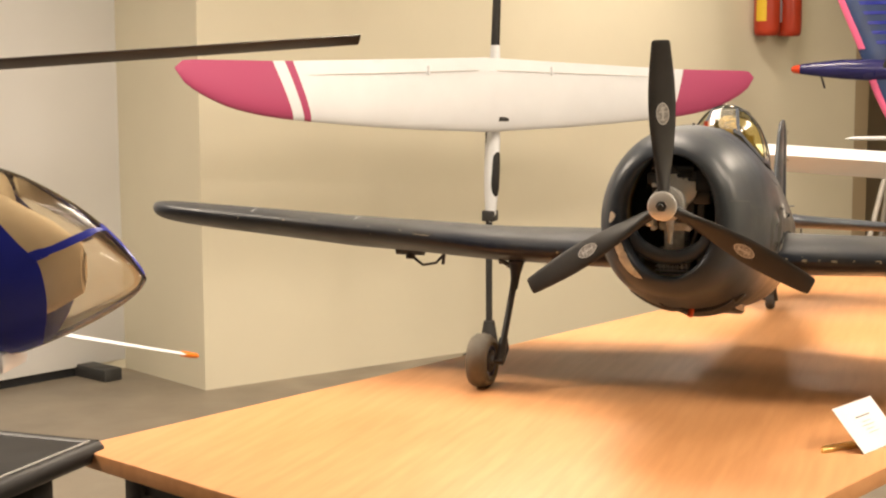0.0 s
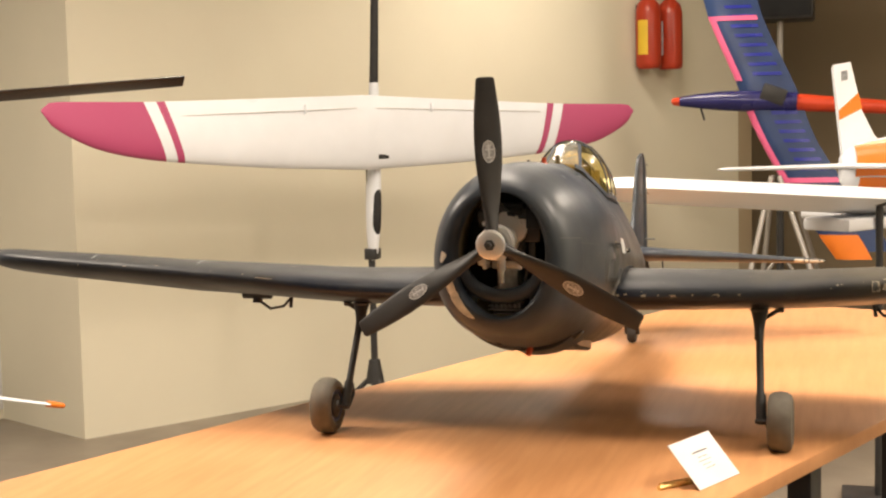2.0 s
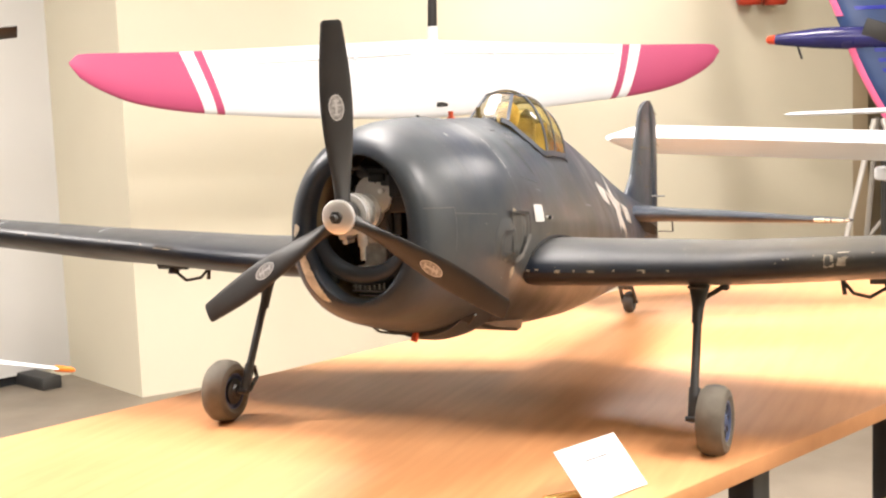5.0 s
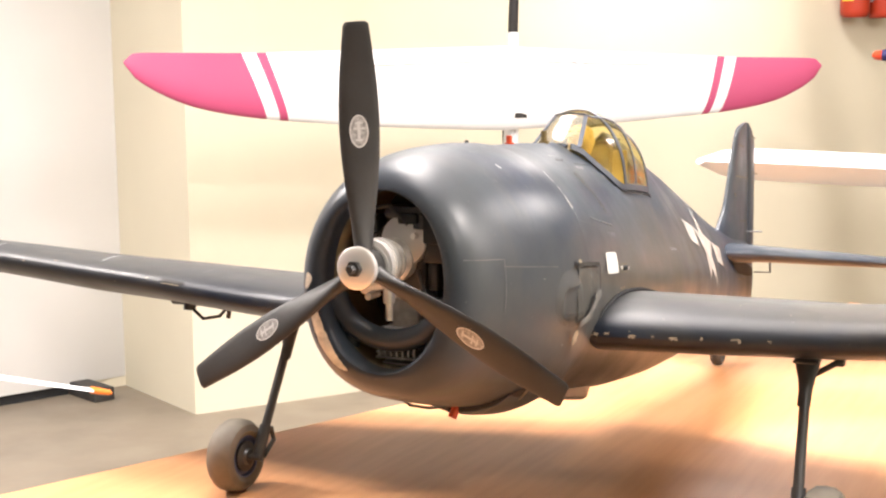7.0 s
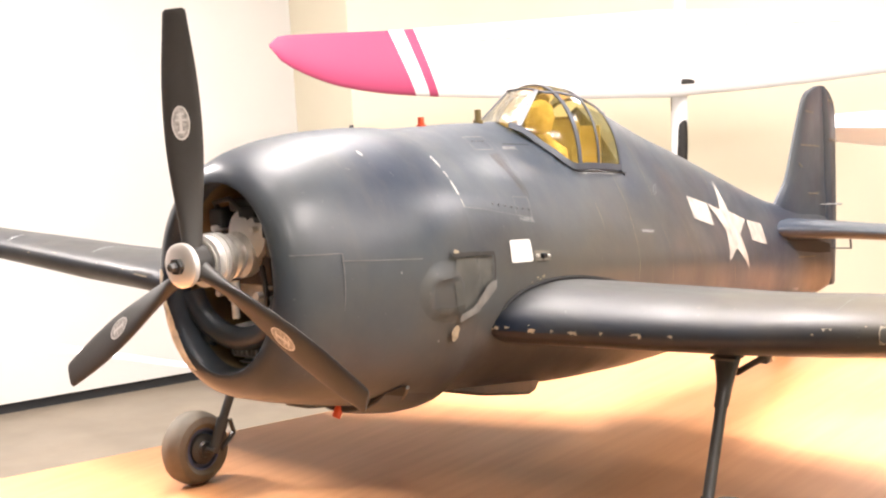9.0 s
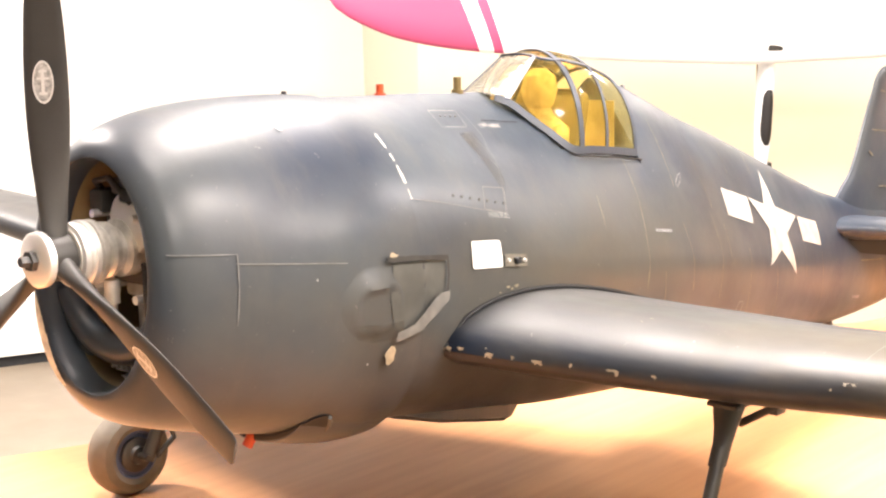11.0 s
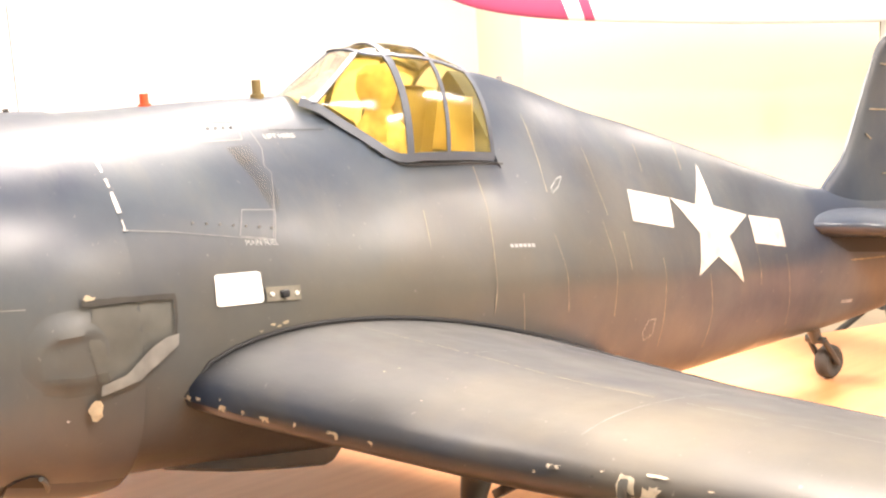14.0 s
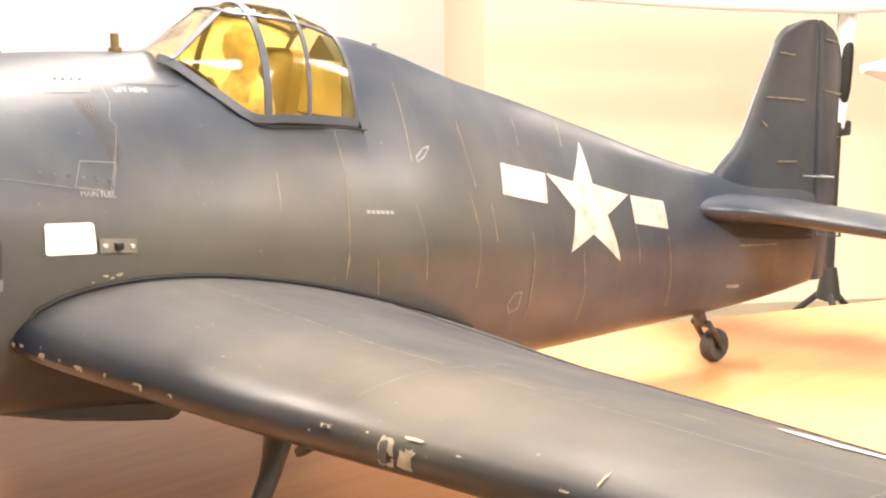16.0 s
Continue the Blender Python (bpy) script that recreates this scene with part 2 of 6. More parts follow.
M_WALLDARK = mat("dark_wall", (0.085, 0.075, 0.062), 0.8, vary=0.1, scale=1.5, bump=0.1, bump_scale=150)
M_PANEL = mat("white_wall", (0.71, 0.715, 0.715), 0.7, vary=0.03, scale=1.5, bump=0.06, bump_scale=150)
M_FLOOR = mat("grey_floor", (0.24, 0.205, 0.16), 0.45, vary=0.12, scale=4, bump=0.08, bump_scale=120)
M_CEIL = mat("ceiling_white", (0.78, 0.77, 0.73), 0.9, vary=0.02)
M_GLIDER = mat("glider_white", (0.77, 0.80, 0.845), 0.35, vary=0.03)
M_GSEAM = mat("grey_seam", (0.52, 0.52, 0.50), 0.5)
M_MAGENTA = mat("magenta_film", (0.43, 0.066, 0.160), 0.45, vary=0.02, scale=2)
M_CARBON = mat("carbon_boom", (0.016, 0.015, 0.015), 0.5)
M_BLUE = mat("navy_film", (0.02, 0.045, 0.13), 0.35, vary=0.2, scale=8)
M_INDIGO = mat("indigo_paint", (0.022, 0.022, 0.115), 0.25, vary=0.15)
M_COBALT = mat("cobalt_paint", (0.02, 0.03, 0.30), 0.25, vary=0.12)
M_PINK = mat("pink_film", (0.78, 0.14, 0.30), 0.35, vary=0.06)
M_ORANGE = mat("orange_film", (0.80, 0.20, 0.02), 0.35, vary=0.08)
M_REDORANGE = mat("red_orange_paint", (0.62, 0.06, 0.02), 0.3, vary=0.08)
M_EXTRED = mat("extinguisher_red", (0.38, 0.035, 0.012), 0.35, vary=0.1)
M_YELLOW = mat("yellow_label", (0.75, 0.50, 0.04), 0.5, vary=0.1)
M_SMOKE = thin_glass("smoked_canopy", (0.92, 0.87, 0.77), 0.18, 0.02)
M_YELLOWGLOSS = mat("yellow_gloss", (0.78, 0.62, 0.16), 0.18, vary=0.05)
M_GREYTUBE = mat("grey_tube", (0.42, 0.40, 0.37), 0.4, metal=0.3, vary=0.1)
M_BRASS = mat("brass", (0.78, 0.55, 0.22), 0.25, metal=1.0, vary=0.08)
M_GLOW = emission("lamp_diffuser", (1.0, 0.9, 0.76), 3.0)


# ---- builders ----
def thing(name, loc, label, category, group="", kind=""):
    ob = new(name)
    ob.empty_display_size = 0.05
    ob.matrix_basis = Matrix.Translation(loc)
    return tagged(ob, label, category, group, kind)


def origin_of(ob):
    while ob.parent:
        ob = ob.parent
    return ob.matrix_basis.translation


def part(name, bm, material, parent=None, label="", smooth=True, flip=False, m=None):
    """Links a bmesh, given in world coordinates, as one mesh object under a thing or a part."""
    if m is not None:
        bmesh.ops.transform(bm, matrix=m, verts=bm.verts)
    if flip:
        bmesh.ops.recalc_face_normals(bm, faces=bm.faces)
    if parent:
        bmesh.ops.translate(bm, verts=bm.verts, vec=-origin_of(parent))
    me = bpy.data.meshes.new(name)
    bm.to_mesh(me)
    bm.free()
    if material:
        me.materials.append(material)
    if smooth:
        me.polygons.foreach_set("use_smooth", [True] * len(me.polygons))
        me.set_sharp_from_angle(angle=radians(38))
    ob = new(name, me)
    ob.parent = parent
    return tagged(ob, label)


def solid(name, bm, material, label="", category="", group="", kind="", smooth=True):
    ob = part(name, bm, material, None, smooth=smooth)
    return tagged(ob, label, category, group, kind)


def box(bm, c, s, m=None, bevel=0.0):
    r = bmesh.ops.create_cube(bm, size=1.0)
    vs = r["verts"]
    bmesh.ops.scale(bm, vec=s, verts=vs)
    if bevel:
        es = list({e for v in vs for e in v.link_edges})
        out = bmesh.ops.bevel(bm, geom=es, offset=bevel, segments=2, profile=0.5, affect="EDGES")
        vs = list({v for f in out["faces"] for v in f.verts} | {v for v in vs if v.is_valid})
    bmesh.ops.transform(bm, matrix=Matrix.Translation(c) @ (m or Matrix()), verts=vs)
    return bm


def boxes(*args, bevel=0.0):
    bm = bmesh.new()
    for c, s, *m in args:
        box(bm, c, s, m[0] if m else None, bevel)
    return bm


def loft(bm, rings, closed=True, caps=True):
    """Skins rings of equally many points."""
    rows = [[bm.verts.new(p) for p in ring] for ring in rings]
    n = len(rows[0])
    for a, b in zip(rows, rows[1:]):
        for i in range(n if closed else n - 1):
            j = (i + 1) % n
            bm.faces.new((a[i], a[j], b[j], b[i]))
    if caps and closed:
        bm.faces.new(list(reversed(rows[0])))
        bm.faces.new(rows[-1])
    bmesh.ops.recalc_face_normals(bm, faces=bm.faces)
    return bm


def tube(bm, pts, r, n=12, caps=True, flat=1.0, up=None):
    """A tube along points; r may be one radius or one a point."""
    pts = [Vector(p) for p in pts]
    rs = r if isinstance(r, (list, tuple)) else [r] * len(pts)
    rings = []
    u = None
    for i, p in enumerate(pts):
        d = (pts[min(i + 1, len(pts) - 1)] - pts[max(i - 1, 0)]).normalized()
        ref = up if up is not None else (Vector((0, 0, 1)) if abs(d.z) < 0.9 else Vector((1, 0, 0)))
        if u is None or up is not None:
            u = (ref - d * ref.dot(d)).normalized()
        else:
            u = (u - d * u.dot(d)).normalized()
        v = d.cross(u)
        rings.append([p + (u * math.cos(a) * flat + v * math.sin(a)) * rs[i] for a in [2 * math.pi * k / n for k in range(n)]])
    return loft(bm, rings, True, caps)


def tubes(*args, n=12):
    bm = bmesh.new()
    for pts, r in args:
        tube(bm, pts, r, n)
    return bm


def lathe(bm, prof, m, n=32, a0=0.0, a1=2 * math.pi):
    """Turns (radius, height) points about z and places them with m."""
    full = abs(a1 - a0 - 2 * math.pi) < 1e-6
    k = n if full else n + 1
    rings = [[m @ Vector((r * math.cos(a0 + (a1 - a0) * i / n), r * math.sin(a0 + (a1 - a0) * i / n), h)) for i in range(k)] for r, h in prof]
    return loft(bm, rings, full, False)


def ease(table, v):
    """Smooth interpolation of the rows of a table by its first column."""
    if v <= table[0][0]:
        return table[0][1:]
    for i in range(len(table) - 1):
        if v <= table[i + 1][0]:
            p0, p1, p2, p3 = table[max(i - 1, 0)], table[i], table[i + 1], table[min(i + 2, len(table) - 1)]
            h = p2[0] - p1[0]
            s = (v - p1[0]) / h
            out = []
            for k in range(1, len(p1)):
                m1 = (p2[k] - p0[k]) / (p2[0] - p0[0]) * h
                m2 = (p3[k] - p1[k]) / (p3[0] - p1[0]) * h
                out.append((2 * s**3 - 3 * s**2 + 1) * p1[k] + (s**3 - 2 * s**2 + s) * m1 + (-2 * s**3 + 3 * s**2) * p2[k] + (s**3 - s**2) * m2)
            return out
    return table[-1][1:]


# ---- room ----
def wall(name, a, b, material, label, z0=GROUND, z1=CEILING, thick=0.15, outward=1):
    a, b = Vector((*a, 0)), Vector((*b, 0))
    d = (b - a).normalized()
    n = Vector((-d.y, d.x, 0)) * outward
    bm = bmesh.new()
    q = [a, b, b + n * thick, a + n * thick]
    loft(bm, [[(v.x, v.y, z0) for v in q], [(v.x, v.y, z1) for v in q]])
    return solid(name, bm, material, label, "wall", kind="structure", smooth=False)


A0, B0, R0 = (-3.44, 3.757), (-2.79, 3.40), (-0.20, 7.45)
C0 = (-5.42, -1.40)
bm = bmesh.new()
box(bm, (0, 3, GROUND - 0.05), (16, 18, 0.1))
solid("floor", bm, M_FLOOR, "grey-brown smooth exhibition hall floor", "floor", kind="structure", smooth=False)
bm = bmesh.new()
box(bm, (0, 3, CEILING + 0.06), (16, 18, 0.1))
solid("ceiling", bm, M_CEIL, "plain white ceiling", "ceiling", kind="structure", smooth=False)
# white movable partition; a dark strip stands in for the shadow under it
pa, pb = Vector((*C0, 0)), Vector((*A0, 0))
pd = (pb - pa).normalized()
pn = Vector((-pd.y, pd.x, 0))
PROT = Matrix(((pd.x, pn.x, 0, 0), (pd.y, pn.y, 0, 0), (0, 0, 1, 0), (0, 0, 0, 1)))
partition = thing("partition_panel", (*((pa + pb) / 2).to_2d(), GROUND), "white movable partition panel on feet, with painted shade below", "partition")
part("panel", boxes(((pa + pb) / 2 + pn * 0.04 + Vector((0, 0, 1.4825)), ((pb - pa).length, 0.08, 2.975), PROT), bevel=0.004), M_PANEL, partition)
part("foot_shade", boxes(((pa + pb) / 2 + pn * 0.05 + Vector((0, 0, GROUND + 0.0225)), ((pb - pa).length - 0.02, 0.06, 0.045), PROT)), M_DLINE, partition, "dark strip for the base and shadow gap under the panel")
part("panel_edge", boxes((pb + pn * 0.04 + pd * 0.006 + Vector((0, 0, 1.4825)), (0.010, 0.084, 2.975), PROT)), M_WOODEDGE, partition, "narrow wooden panel edge")
part("panel_joint", boxes((pb - pd * 1.94 - pn * 0.0015 + Vector((0, 0, 1.4825)), (0.007, 0.004, 2.96), PROT)), M_SCRATCH, partition, "grey joint between panels")
for k in (0.25, 2.0):
    part("foot", boxes((pb - pd * k - pn * 0.02 + Vector((0, 0, GROUND + 0.03)), (0.10, 0.42, 0.06), PROT), bevel=0.006), M_DARKMETAL, partition, "black foot")
wall("wall_return", (A0[0] - 0.15, A0[1] + 0.06), (B0[0] - 0.0035, B0[1] + 0.002), M_WALL, "beige plaster pilaster side")
wall("wall_beige", B0, R0, M_WALL, "beige plaster wall behind the gliders")
wall("wall_alcove", R0, (-1.25, 8.1), M_WALLDIM, "wall into the alcove, darker tan painted for its dimness", outward=-1)
wall("wall_back", (-1.25, 9.9), (5.2, 6.6), M_WALLDIM, "alcove back wall, its dimness painted as darker tan")
# unseen walls closing the room; rear and left are dark to dim reflections
wall("wall_right", (5.2, 6.6), (4.6, -4.5), M_WALL, "beige plaster wall")
wall("wall_rear", (4.6, -4.5), (-6.4, -4.0), M_WALLDARK, "unseen dark brown wall, kept dark to dim reflections")
wall("wall_left", (-6.4, -4.0), (-5.9, -1.3), M_WALLDARK, "unseen dark brown wall, kept dark to dim reflections")
wall("wall_behind_panel", (-5.9, -1.3), A0, M_WALL, "beige plaster wall behind the partition")
wall("wall_alcove_side", (-1.25, 8.1), (-1.25, 9.9), M_WALLDIM, "alcove side wall in the same painted dim tan")
for lx, ly, power in LAMPS:
    lamp = thing("ceiling_light", (lx, ly, CEILING), "unseen square white ceiling light with a glowing diffuser", "light", "ceiling lights")
    e, w = PANEL / 2 + 0.04, PANEL + 0.11
    bm = boxes(((lx - e, ly, CEILING - 0.03), (0.03, w, 0.08)), ((lx + e, ly, CEILING - 0.03), (0.03, w, 0.08)),
               ((lx, ly - e, CEILING - 0.03), (w - 0.06, 0.03, 0.08)), ((lx, ly + e, CEILING - 0.03), (w - 0.06, 0.03, 0.08)))
    part("frame", bm, M_CEIL, lamp, smooth=False)
    part("diffuser", boxes(((lx, ly, CEILING - 0.02), (w - 0.06, w - 0.06, 0.02))), M_GLOW, lamp, smooth=False)

# ---- display table ----
TS = Vector((0.38, 0.925, 0)).normalized()
TN = Vector((TS.y, -TS.x, 0))
TOP = 0.75


def tpt(n, s, z):
    p = TN * n + TS * s
    return Vector((p.x, p.y, z))


TROT = Matrix(((TN.x, TS.x, 0, 0), (TN.y, TS.y, 0, 0), (0, 0, 1, 0), (0, 0, 0, 1)))
def rise(s):
    """The top stands a little higher at its far end."""
    return 0.0140 * (s - 0.10)


N0, N1, S0, S1 = -0.740, 0.305, -0.572, 2.08
table = thing("display_table", tpt((N0 + N1) / 2, (S0 + S1) / 2, GROUND), "light beech laminate display table with dark steel legs", "table")
bm = bmesh.new()
box(bm, tpt((N0 + N1) / 2, (S0 + S1) / 2, TOP - 0.0135), (N1 - N0, S1 - S0, 0.027), TROT, 0.003)
for v in bm.verts:
    v.co.z += rise(v.co.dot(TS))
part("tabletop", bm, M_WOOD, table)
for n, s in ((N0 + 0.08, S0 + 0.08), (N1 - 0.05, S0 + 0.08), (N0 + 0.08, 0.72), (N1 - 0.05, 0.55), (N1 - 0.05, 0.98), (N0 + 0.08, S1 - 0.08), (N1 - 0.05, S1 - 0.08)):
    part("leg", boxes((tpt(n, s, (GROUND + 0.725 + rise(s)) / 2), (0.045, 0.045, 0.725 + rise(s) - GROUND), TROT), bevel=0.004), M_TABLELEG, table)
for s in (S0 + 0.08, S1 - 0.08):
    part("apron", boxes((tpt((N0 + N1) / 2, s, TOP - 0.051 + rise(s)), (N1 - N0 - 0.2, 0.025, 0.05), TROT)), M_TABLELEG, table)

# ---- the grey-blue fighter model ----
# station, top, bottom, widest height, half width, upper exponents
FUS = [(0.300, 1.2445, 0.931, 1.082, 0.1430, 2.0, 1.9), (0.36, 1.2425, 0.923, 1.078, 0.1405, 1.9, 1.8), (0.45, 1.241, 0.908, 1.070, 0.138, 1.65, 1.55),
       (0.53, 1.238, 0.895, 1.060, 0.135, 1.5, 1.4), (0.62, 1.240, 0.882, 1.048, 0.130, 1.38, 1.3),
       (0.75, 1.244, 0.868, 1.034, 0.122, 1.3, 1.2), (0.81, 1.230, 0.863, 1.026, 0.117, 1.3, 1.2),
       (0.92, 1.188, 0.857, 1.008, 0.102, 1.3, 1.2), (1.0, 1.162, 0.853, 0.995, 0.090, 1.35, 1.25),
       (1.1, 1.127, 0.850, 0.980, 0.075, 1.4, 1.3),
       (1.307, 1.054, 0.845, 0.950, 0.046, 1.6, 1.5), (1.40, 1.030, 0.843, 0.940, 0.036, 1.7, 1.6),
       (1.52, 1.005, 0.845, 0.928, 0.024, 1.8, 1.8), (1.60, 0.985, 0.850, 0.918, 0.015, 2.0, 2.0)]
COWL = [(0.055, 1.209, 1.009, 1.110, 0.084, 2.0, 2.0), (0.0575, 1.216, 1.001, 1.109, 0.0915, 2.0, 2.0), (0.064, 1.225, 0.992, 1.107, 0.100, 2.0, 2.0), (0.074, 1.232, 0.984, 1.104, 0.107, 2.0, 2.0),
        (0.092, 1.239, 0.977, 1.100, 0.115, 2.0, 2.0), (0.120, 1.245, 0.968, 1.095, 0.123, 2.0, 2.0),
        (0.16, 1.249, 0.957, 1.090, 0.132, 2.0, 2.0), (0.22, 1.250, 0.941, 1.086, 0.141, 2.0, 2.0),
        (0.27, 1.249, 0.927, 1.083, 0.1455, 2.0, 1.95), (0.303, 1.2465, 0.920, 1.082, 0.1455, 2.0, 1.9)]


def half_width(y, z):
    """Half the body's width at a station and a height."""
    top, bot, zc, hw, a, b = ease(COWL, y) if y < 0.303 else ease(FUS, y)
    if z >= zc:
        u = min(1.0, (z - zc) / (top - zc))
        return hw * max(0.0, 1 - u**a) ** (1 / b)
    v = min(1.0, (zc - z) / (zc - bot))
    return hw * max(0.0, 1 - v**2.2) ** (1 / 2.2)


def body_ring(table, y, n=56, lean=0.0, cut=None, grow=0.0):
    top, bot, zc, hw, a, b = ease(table, y)
    top, bot, hw = top + grow, bot - grow, hw + grow
    ring = []
    for k in range(n):
        t = 2 * math.pi * (k + 0.5) / n
        c, s = math.cos(t), math.sin(t)
        if s >= 0:
            x, z = hw * math.copysign(abs(c) ** (2 / b), c), zc + (top - zc) * s ** (2 / a)
        else:
            x, z = hw * math.copysign(abs(c) ** (2 / 2.2), c), zc - (zc - bot) * abs(s) ** (2 / 2.2)
        if cut is not None and z > cut:
            z = cut
        ring.append((x, y + lean * (z - zc), z))
    return ring


CUT = [(0.545, 1.232), (0.575, 1.212), (0.613, 1.172), (0.68, 1.163), (0.742, 1.156)]
hellcat = thing("model_aircraft", (0, 0.5, TOP), "weathered navy blue radial-engined fighter model standing on the table", "model aircraft")

bm = bmesh.new()
ys = [0.300 + (1.60 - 0.300) * i / 96 for i in range(97)] + [0.5451, 0.7421, 0.7422]
rings = []
for y in sorted(ys):
    cut = ease(CUT, y)[0] if 0.545 < y < 0.74215 else None
    rings.append(body_ring(FUS, y, cut=cut))
loft(bm, rings)
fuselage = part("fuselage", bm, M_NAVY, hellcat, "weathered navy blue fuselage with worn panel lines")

bm = bmesh.new()
rings = [body_ring(COWL, y, lean=0.06 * min(1.0, (0.303 - y) / 0.12)) for y in (0.303, 0.302, 0.29, 0.275, 0.26, 0.24, 0.22, 0.2, 0.18, 0.16, 0.14, 0.12, 0.105, 0.092, 0.082, 0.074, 0.068, 0.064, 0.060, 0.0575, 0.056, 0.055)]


def inner_ring(y, w, h, n=56, zc=1.110):
    out = []
    for k in range(n):
        t = 2 * math.pi * (k + 0.5) / n
        z = zc + h * math.sin(t)
        out.append((w * math.cos(t), y + 0.06 * (z - zc), z))
    return out


MOUTH = [(0.0552, 0.0795, 0.0985), (0.0575, 0.0755, 0.0975), (0.062, 0.0725, 0.0967), (0.069, 0.0705, 0.0962), (0.078, 0.070, 0.096)]
rings += [inner_ring(*m) for m in MOUTH]
loft(bm, rings, True, False)


def cowl_under(x, y):
    """Height of the cowling's underside."""
    top, bot, zc, hw, a, b = ease(COWL, y)
    return zc - (zc - bot) * (1 - min(1.0, abs(x) / hw) ** 2.2) ** (1 / 2.2)


cowl = part("cowling", bm, M_NAVY, hellcat, "smooth rounded navy blue engine cowling")
part("cowling_lining", loft(bmesh.new(), [inner_ring(y, w, h) for y, w, h in ((0.078, 0.070, 0.096), (0.092, 0.0715, 0.0975), (0.12, 0.077, 0.100), (0.19, 0.086, 0.104))], True, False), M_LINER, cowl, "dull brown inside of the cowling")
part("cowling_bulkhead", loft(bmesh.new(), [inner_ring(0.188, 0.089, 0.107), inner_ring(0.192, 0.089, 0.107)]), M_NEARBLACK, cowl, "near-black bulkhead inside the cowling")

# lower outlet and belly flap
bm = bmesh.new()
rings = []
for y, w, zt, zb in ((0.36, 0.05, 0.94, 0.927), (0.42, 0.056, 0.93, 0.910), (0.48, 0.057, 0.92, 0.897), (0.522, 0.056, 0.92, 0.8885), (0.530, 0.055, 0.92, 0.8895), (0.556, 0.052, 0.915, 0.911)):
    rings.append([(-w, y, zt), (-w, y, zb + 0.004), (-w + 0.006, y, zb), (w - 0.006, y, zb), (w, y, zb + 0.004), (w, y, zt)])
loft(bm, rings)
part("belly_flap", bm, M_NAVY, hellcat, "navy blue belly air outlet", smooth=False)
# dark outlet slot cut in the underside of the cowling
for sx in (-1, 1):
    bm = bmesh.new()
    rings = []
    for k in range(13):
        t = k / 12
        x = sx * (0.006 + 0.092 * t)
        h = 0.0125 * math.sqrt(max(0.02, 1 - (2 * t - 1) ** 2))
        ring = []
        for yy in (0.222 - h * 1.7, 0.222 - h * 0.6, 0.222 + h * 0.6, 0.222 + h * 1.7):
            z = cowl_under(x, yy) - 0.0032
            ring.append((x, yy, z))
        rings.append(ring)
    loft(bm, rings, False, False)
    part("outlet_slot", bm, M_DLINE, cowl, "dark cooling outlet under the cowling", flip=True)
    rim = []
    for k in range(15):
        t = 0.18 + 0.80 * k / 14
        x, yy = sx * (0.006 + 0.092 * t), 0.222 + 0.0125 * 1.7 * math.sqrt(max(0.02, 1 - (2 * t - 1) ** 2))
        rim.append((x, yy, cowl_under(x, yy) - 0.003))
    part("outlet_rim", tubes((rim, 0.0022), n=8), M_PATCH, cowl, "worn rim of the cooling outlet")

# tray below the outlet with an open dark front
TRAY = [(-0.020 + 0.106 * k / 16) for k in range(17)]
bm = bmesh.new()
rings = []
for y, d in ((0.206, 0.0085), (0.212, 0.0095), (0.235, 0.0095), (0.265, 0.0075), (0.290, 0.004), (0.3025, 0.0012)):
    low = [(x, y, cowl_under(x, y) - d * (1 - abs((x - 0.033) / 0.054) ** 4)) for x in TRAY]
    rings.append(low + [(x, y, z + 0.003) for x, y, z in reversed(low)])
loft(bm, rings)
part("outlet_tray", bm, M_NAVY, cowl, "navy blue tray below the cooling outlet")
bm = bmesh.new()
rows = []
for x in TRAY:
    a = cowl_under(x, 0.205)
    rows.append([(x, 0.2055, a + 0.002), (x, 0.2052, a - 0.0070 * (1 - abs((x - 0.033) / 0.054) ** 4))])
loft(bm, rows, False, False)
part("outlet_gap", bm, M_DLINE, cowl, "dark open gap above the tray", flip=True)

# engine
ax = pose(0, 0, 1.131, 90, 0, 0)
bm = bmesh.new()
lathe(bm, [(0.0, -0.034), (0.022, -0.034), (0.022, -0.037), (0.018, -0.038), (0.018, -0.041), (0.0255, -0.042), (0.0255, -0.048), (0.019, -0.049), (0.019, -0.052), (0.027, -0.053), (0.027, -0.058), (0.020, -0.060), (0.020, -0.066), (0.0235, -0.068), (0.0235, -0.072), (0.0185, -0.073), (0.0185, -0.080), (0.0245, -0.082), (0.0245, -0.10), (0.0, -0.10)], ax, 32)
engine = part("engine", bm, M_STEEL, hellcat, "silver petrol engine with a finned cylinder")
part("crankcase", boxes(((0.0, 0.135, 1.131), (0.070, 0.080, 0.068)), ((0.028, 0.10, 1.150), (0.024, 0.02, 0.03)), bevel=0.006), M_DARKMETAL, engine, "dark crankcase")
part("carburettor", boxes(((0.046, 0.105, 1.140), (0.026, 0.03, 0.024)), ((0.045, 0.10, 1.113), (0.012, 0.02, 0.03)), ((0.034, 0.10, 1.172), (0.02, 0.03, 0.016)), bevel=0.003), M_DARKMETAL, engine, "black carburettor")
part("ignition_box", boxes(((0.052, 0.098, 1.166), (0.030, 0.03, 0.034)), ((0.020, 0.086, 1.176), (0.024, 0.012, 0.012)), bevel=0.003), M_MATTBLACK, engine, "black ignition box")
part("mount_lug", boxes(((-0.034, 0.098, 1.100), (0.016, 0.03, 0.018)), bevel=0.004), M_ALU, engine)
part("mount_lug", boxes(((-0.030, 0.098, 1.168), (0.02, 0.03, 0.02)), bevel=0.004), M_DARKMETAL, engine)
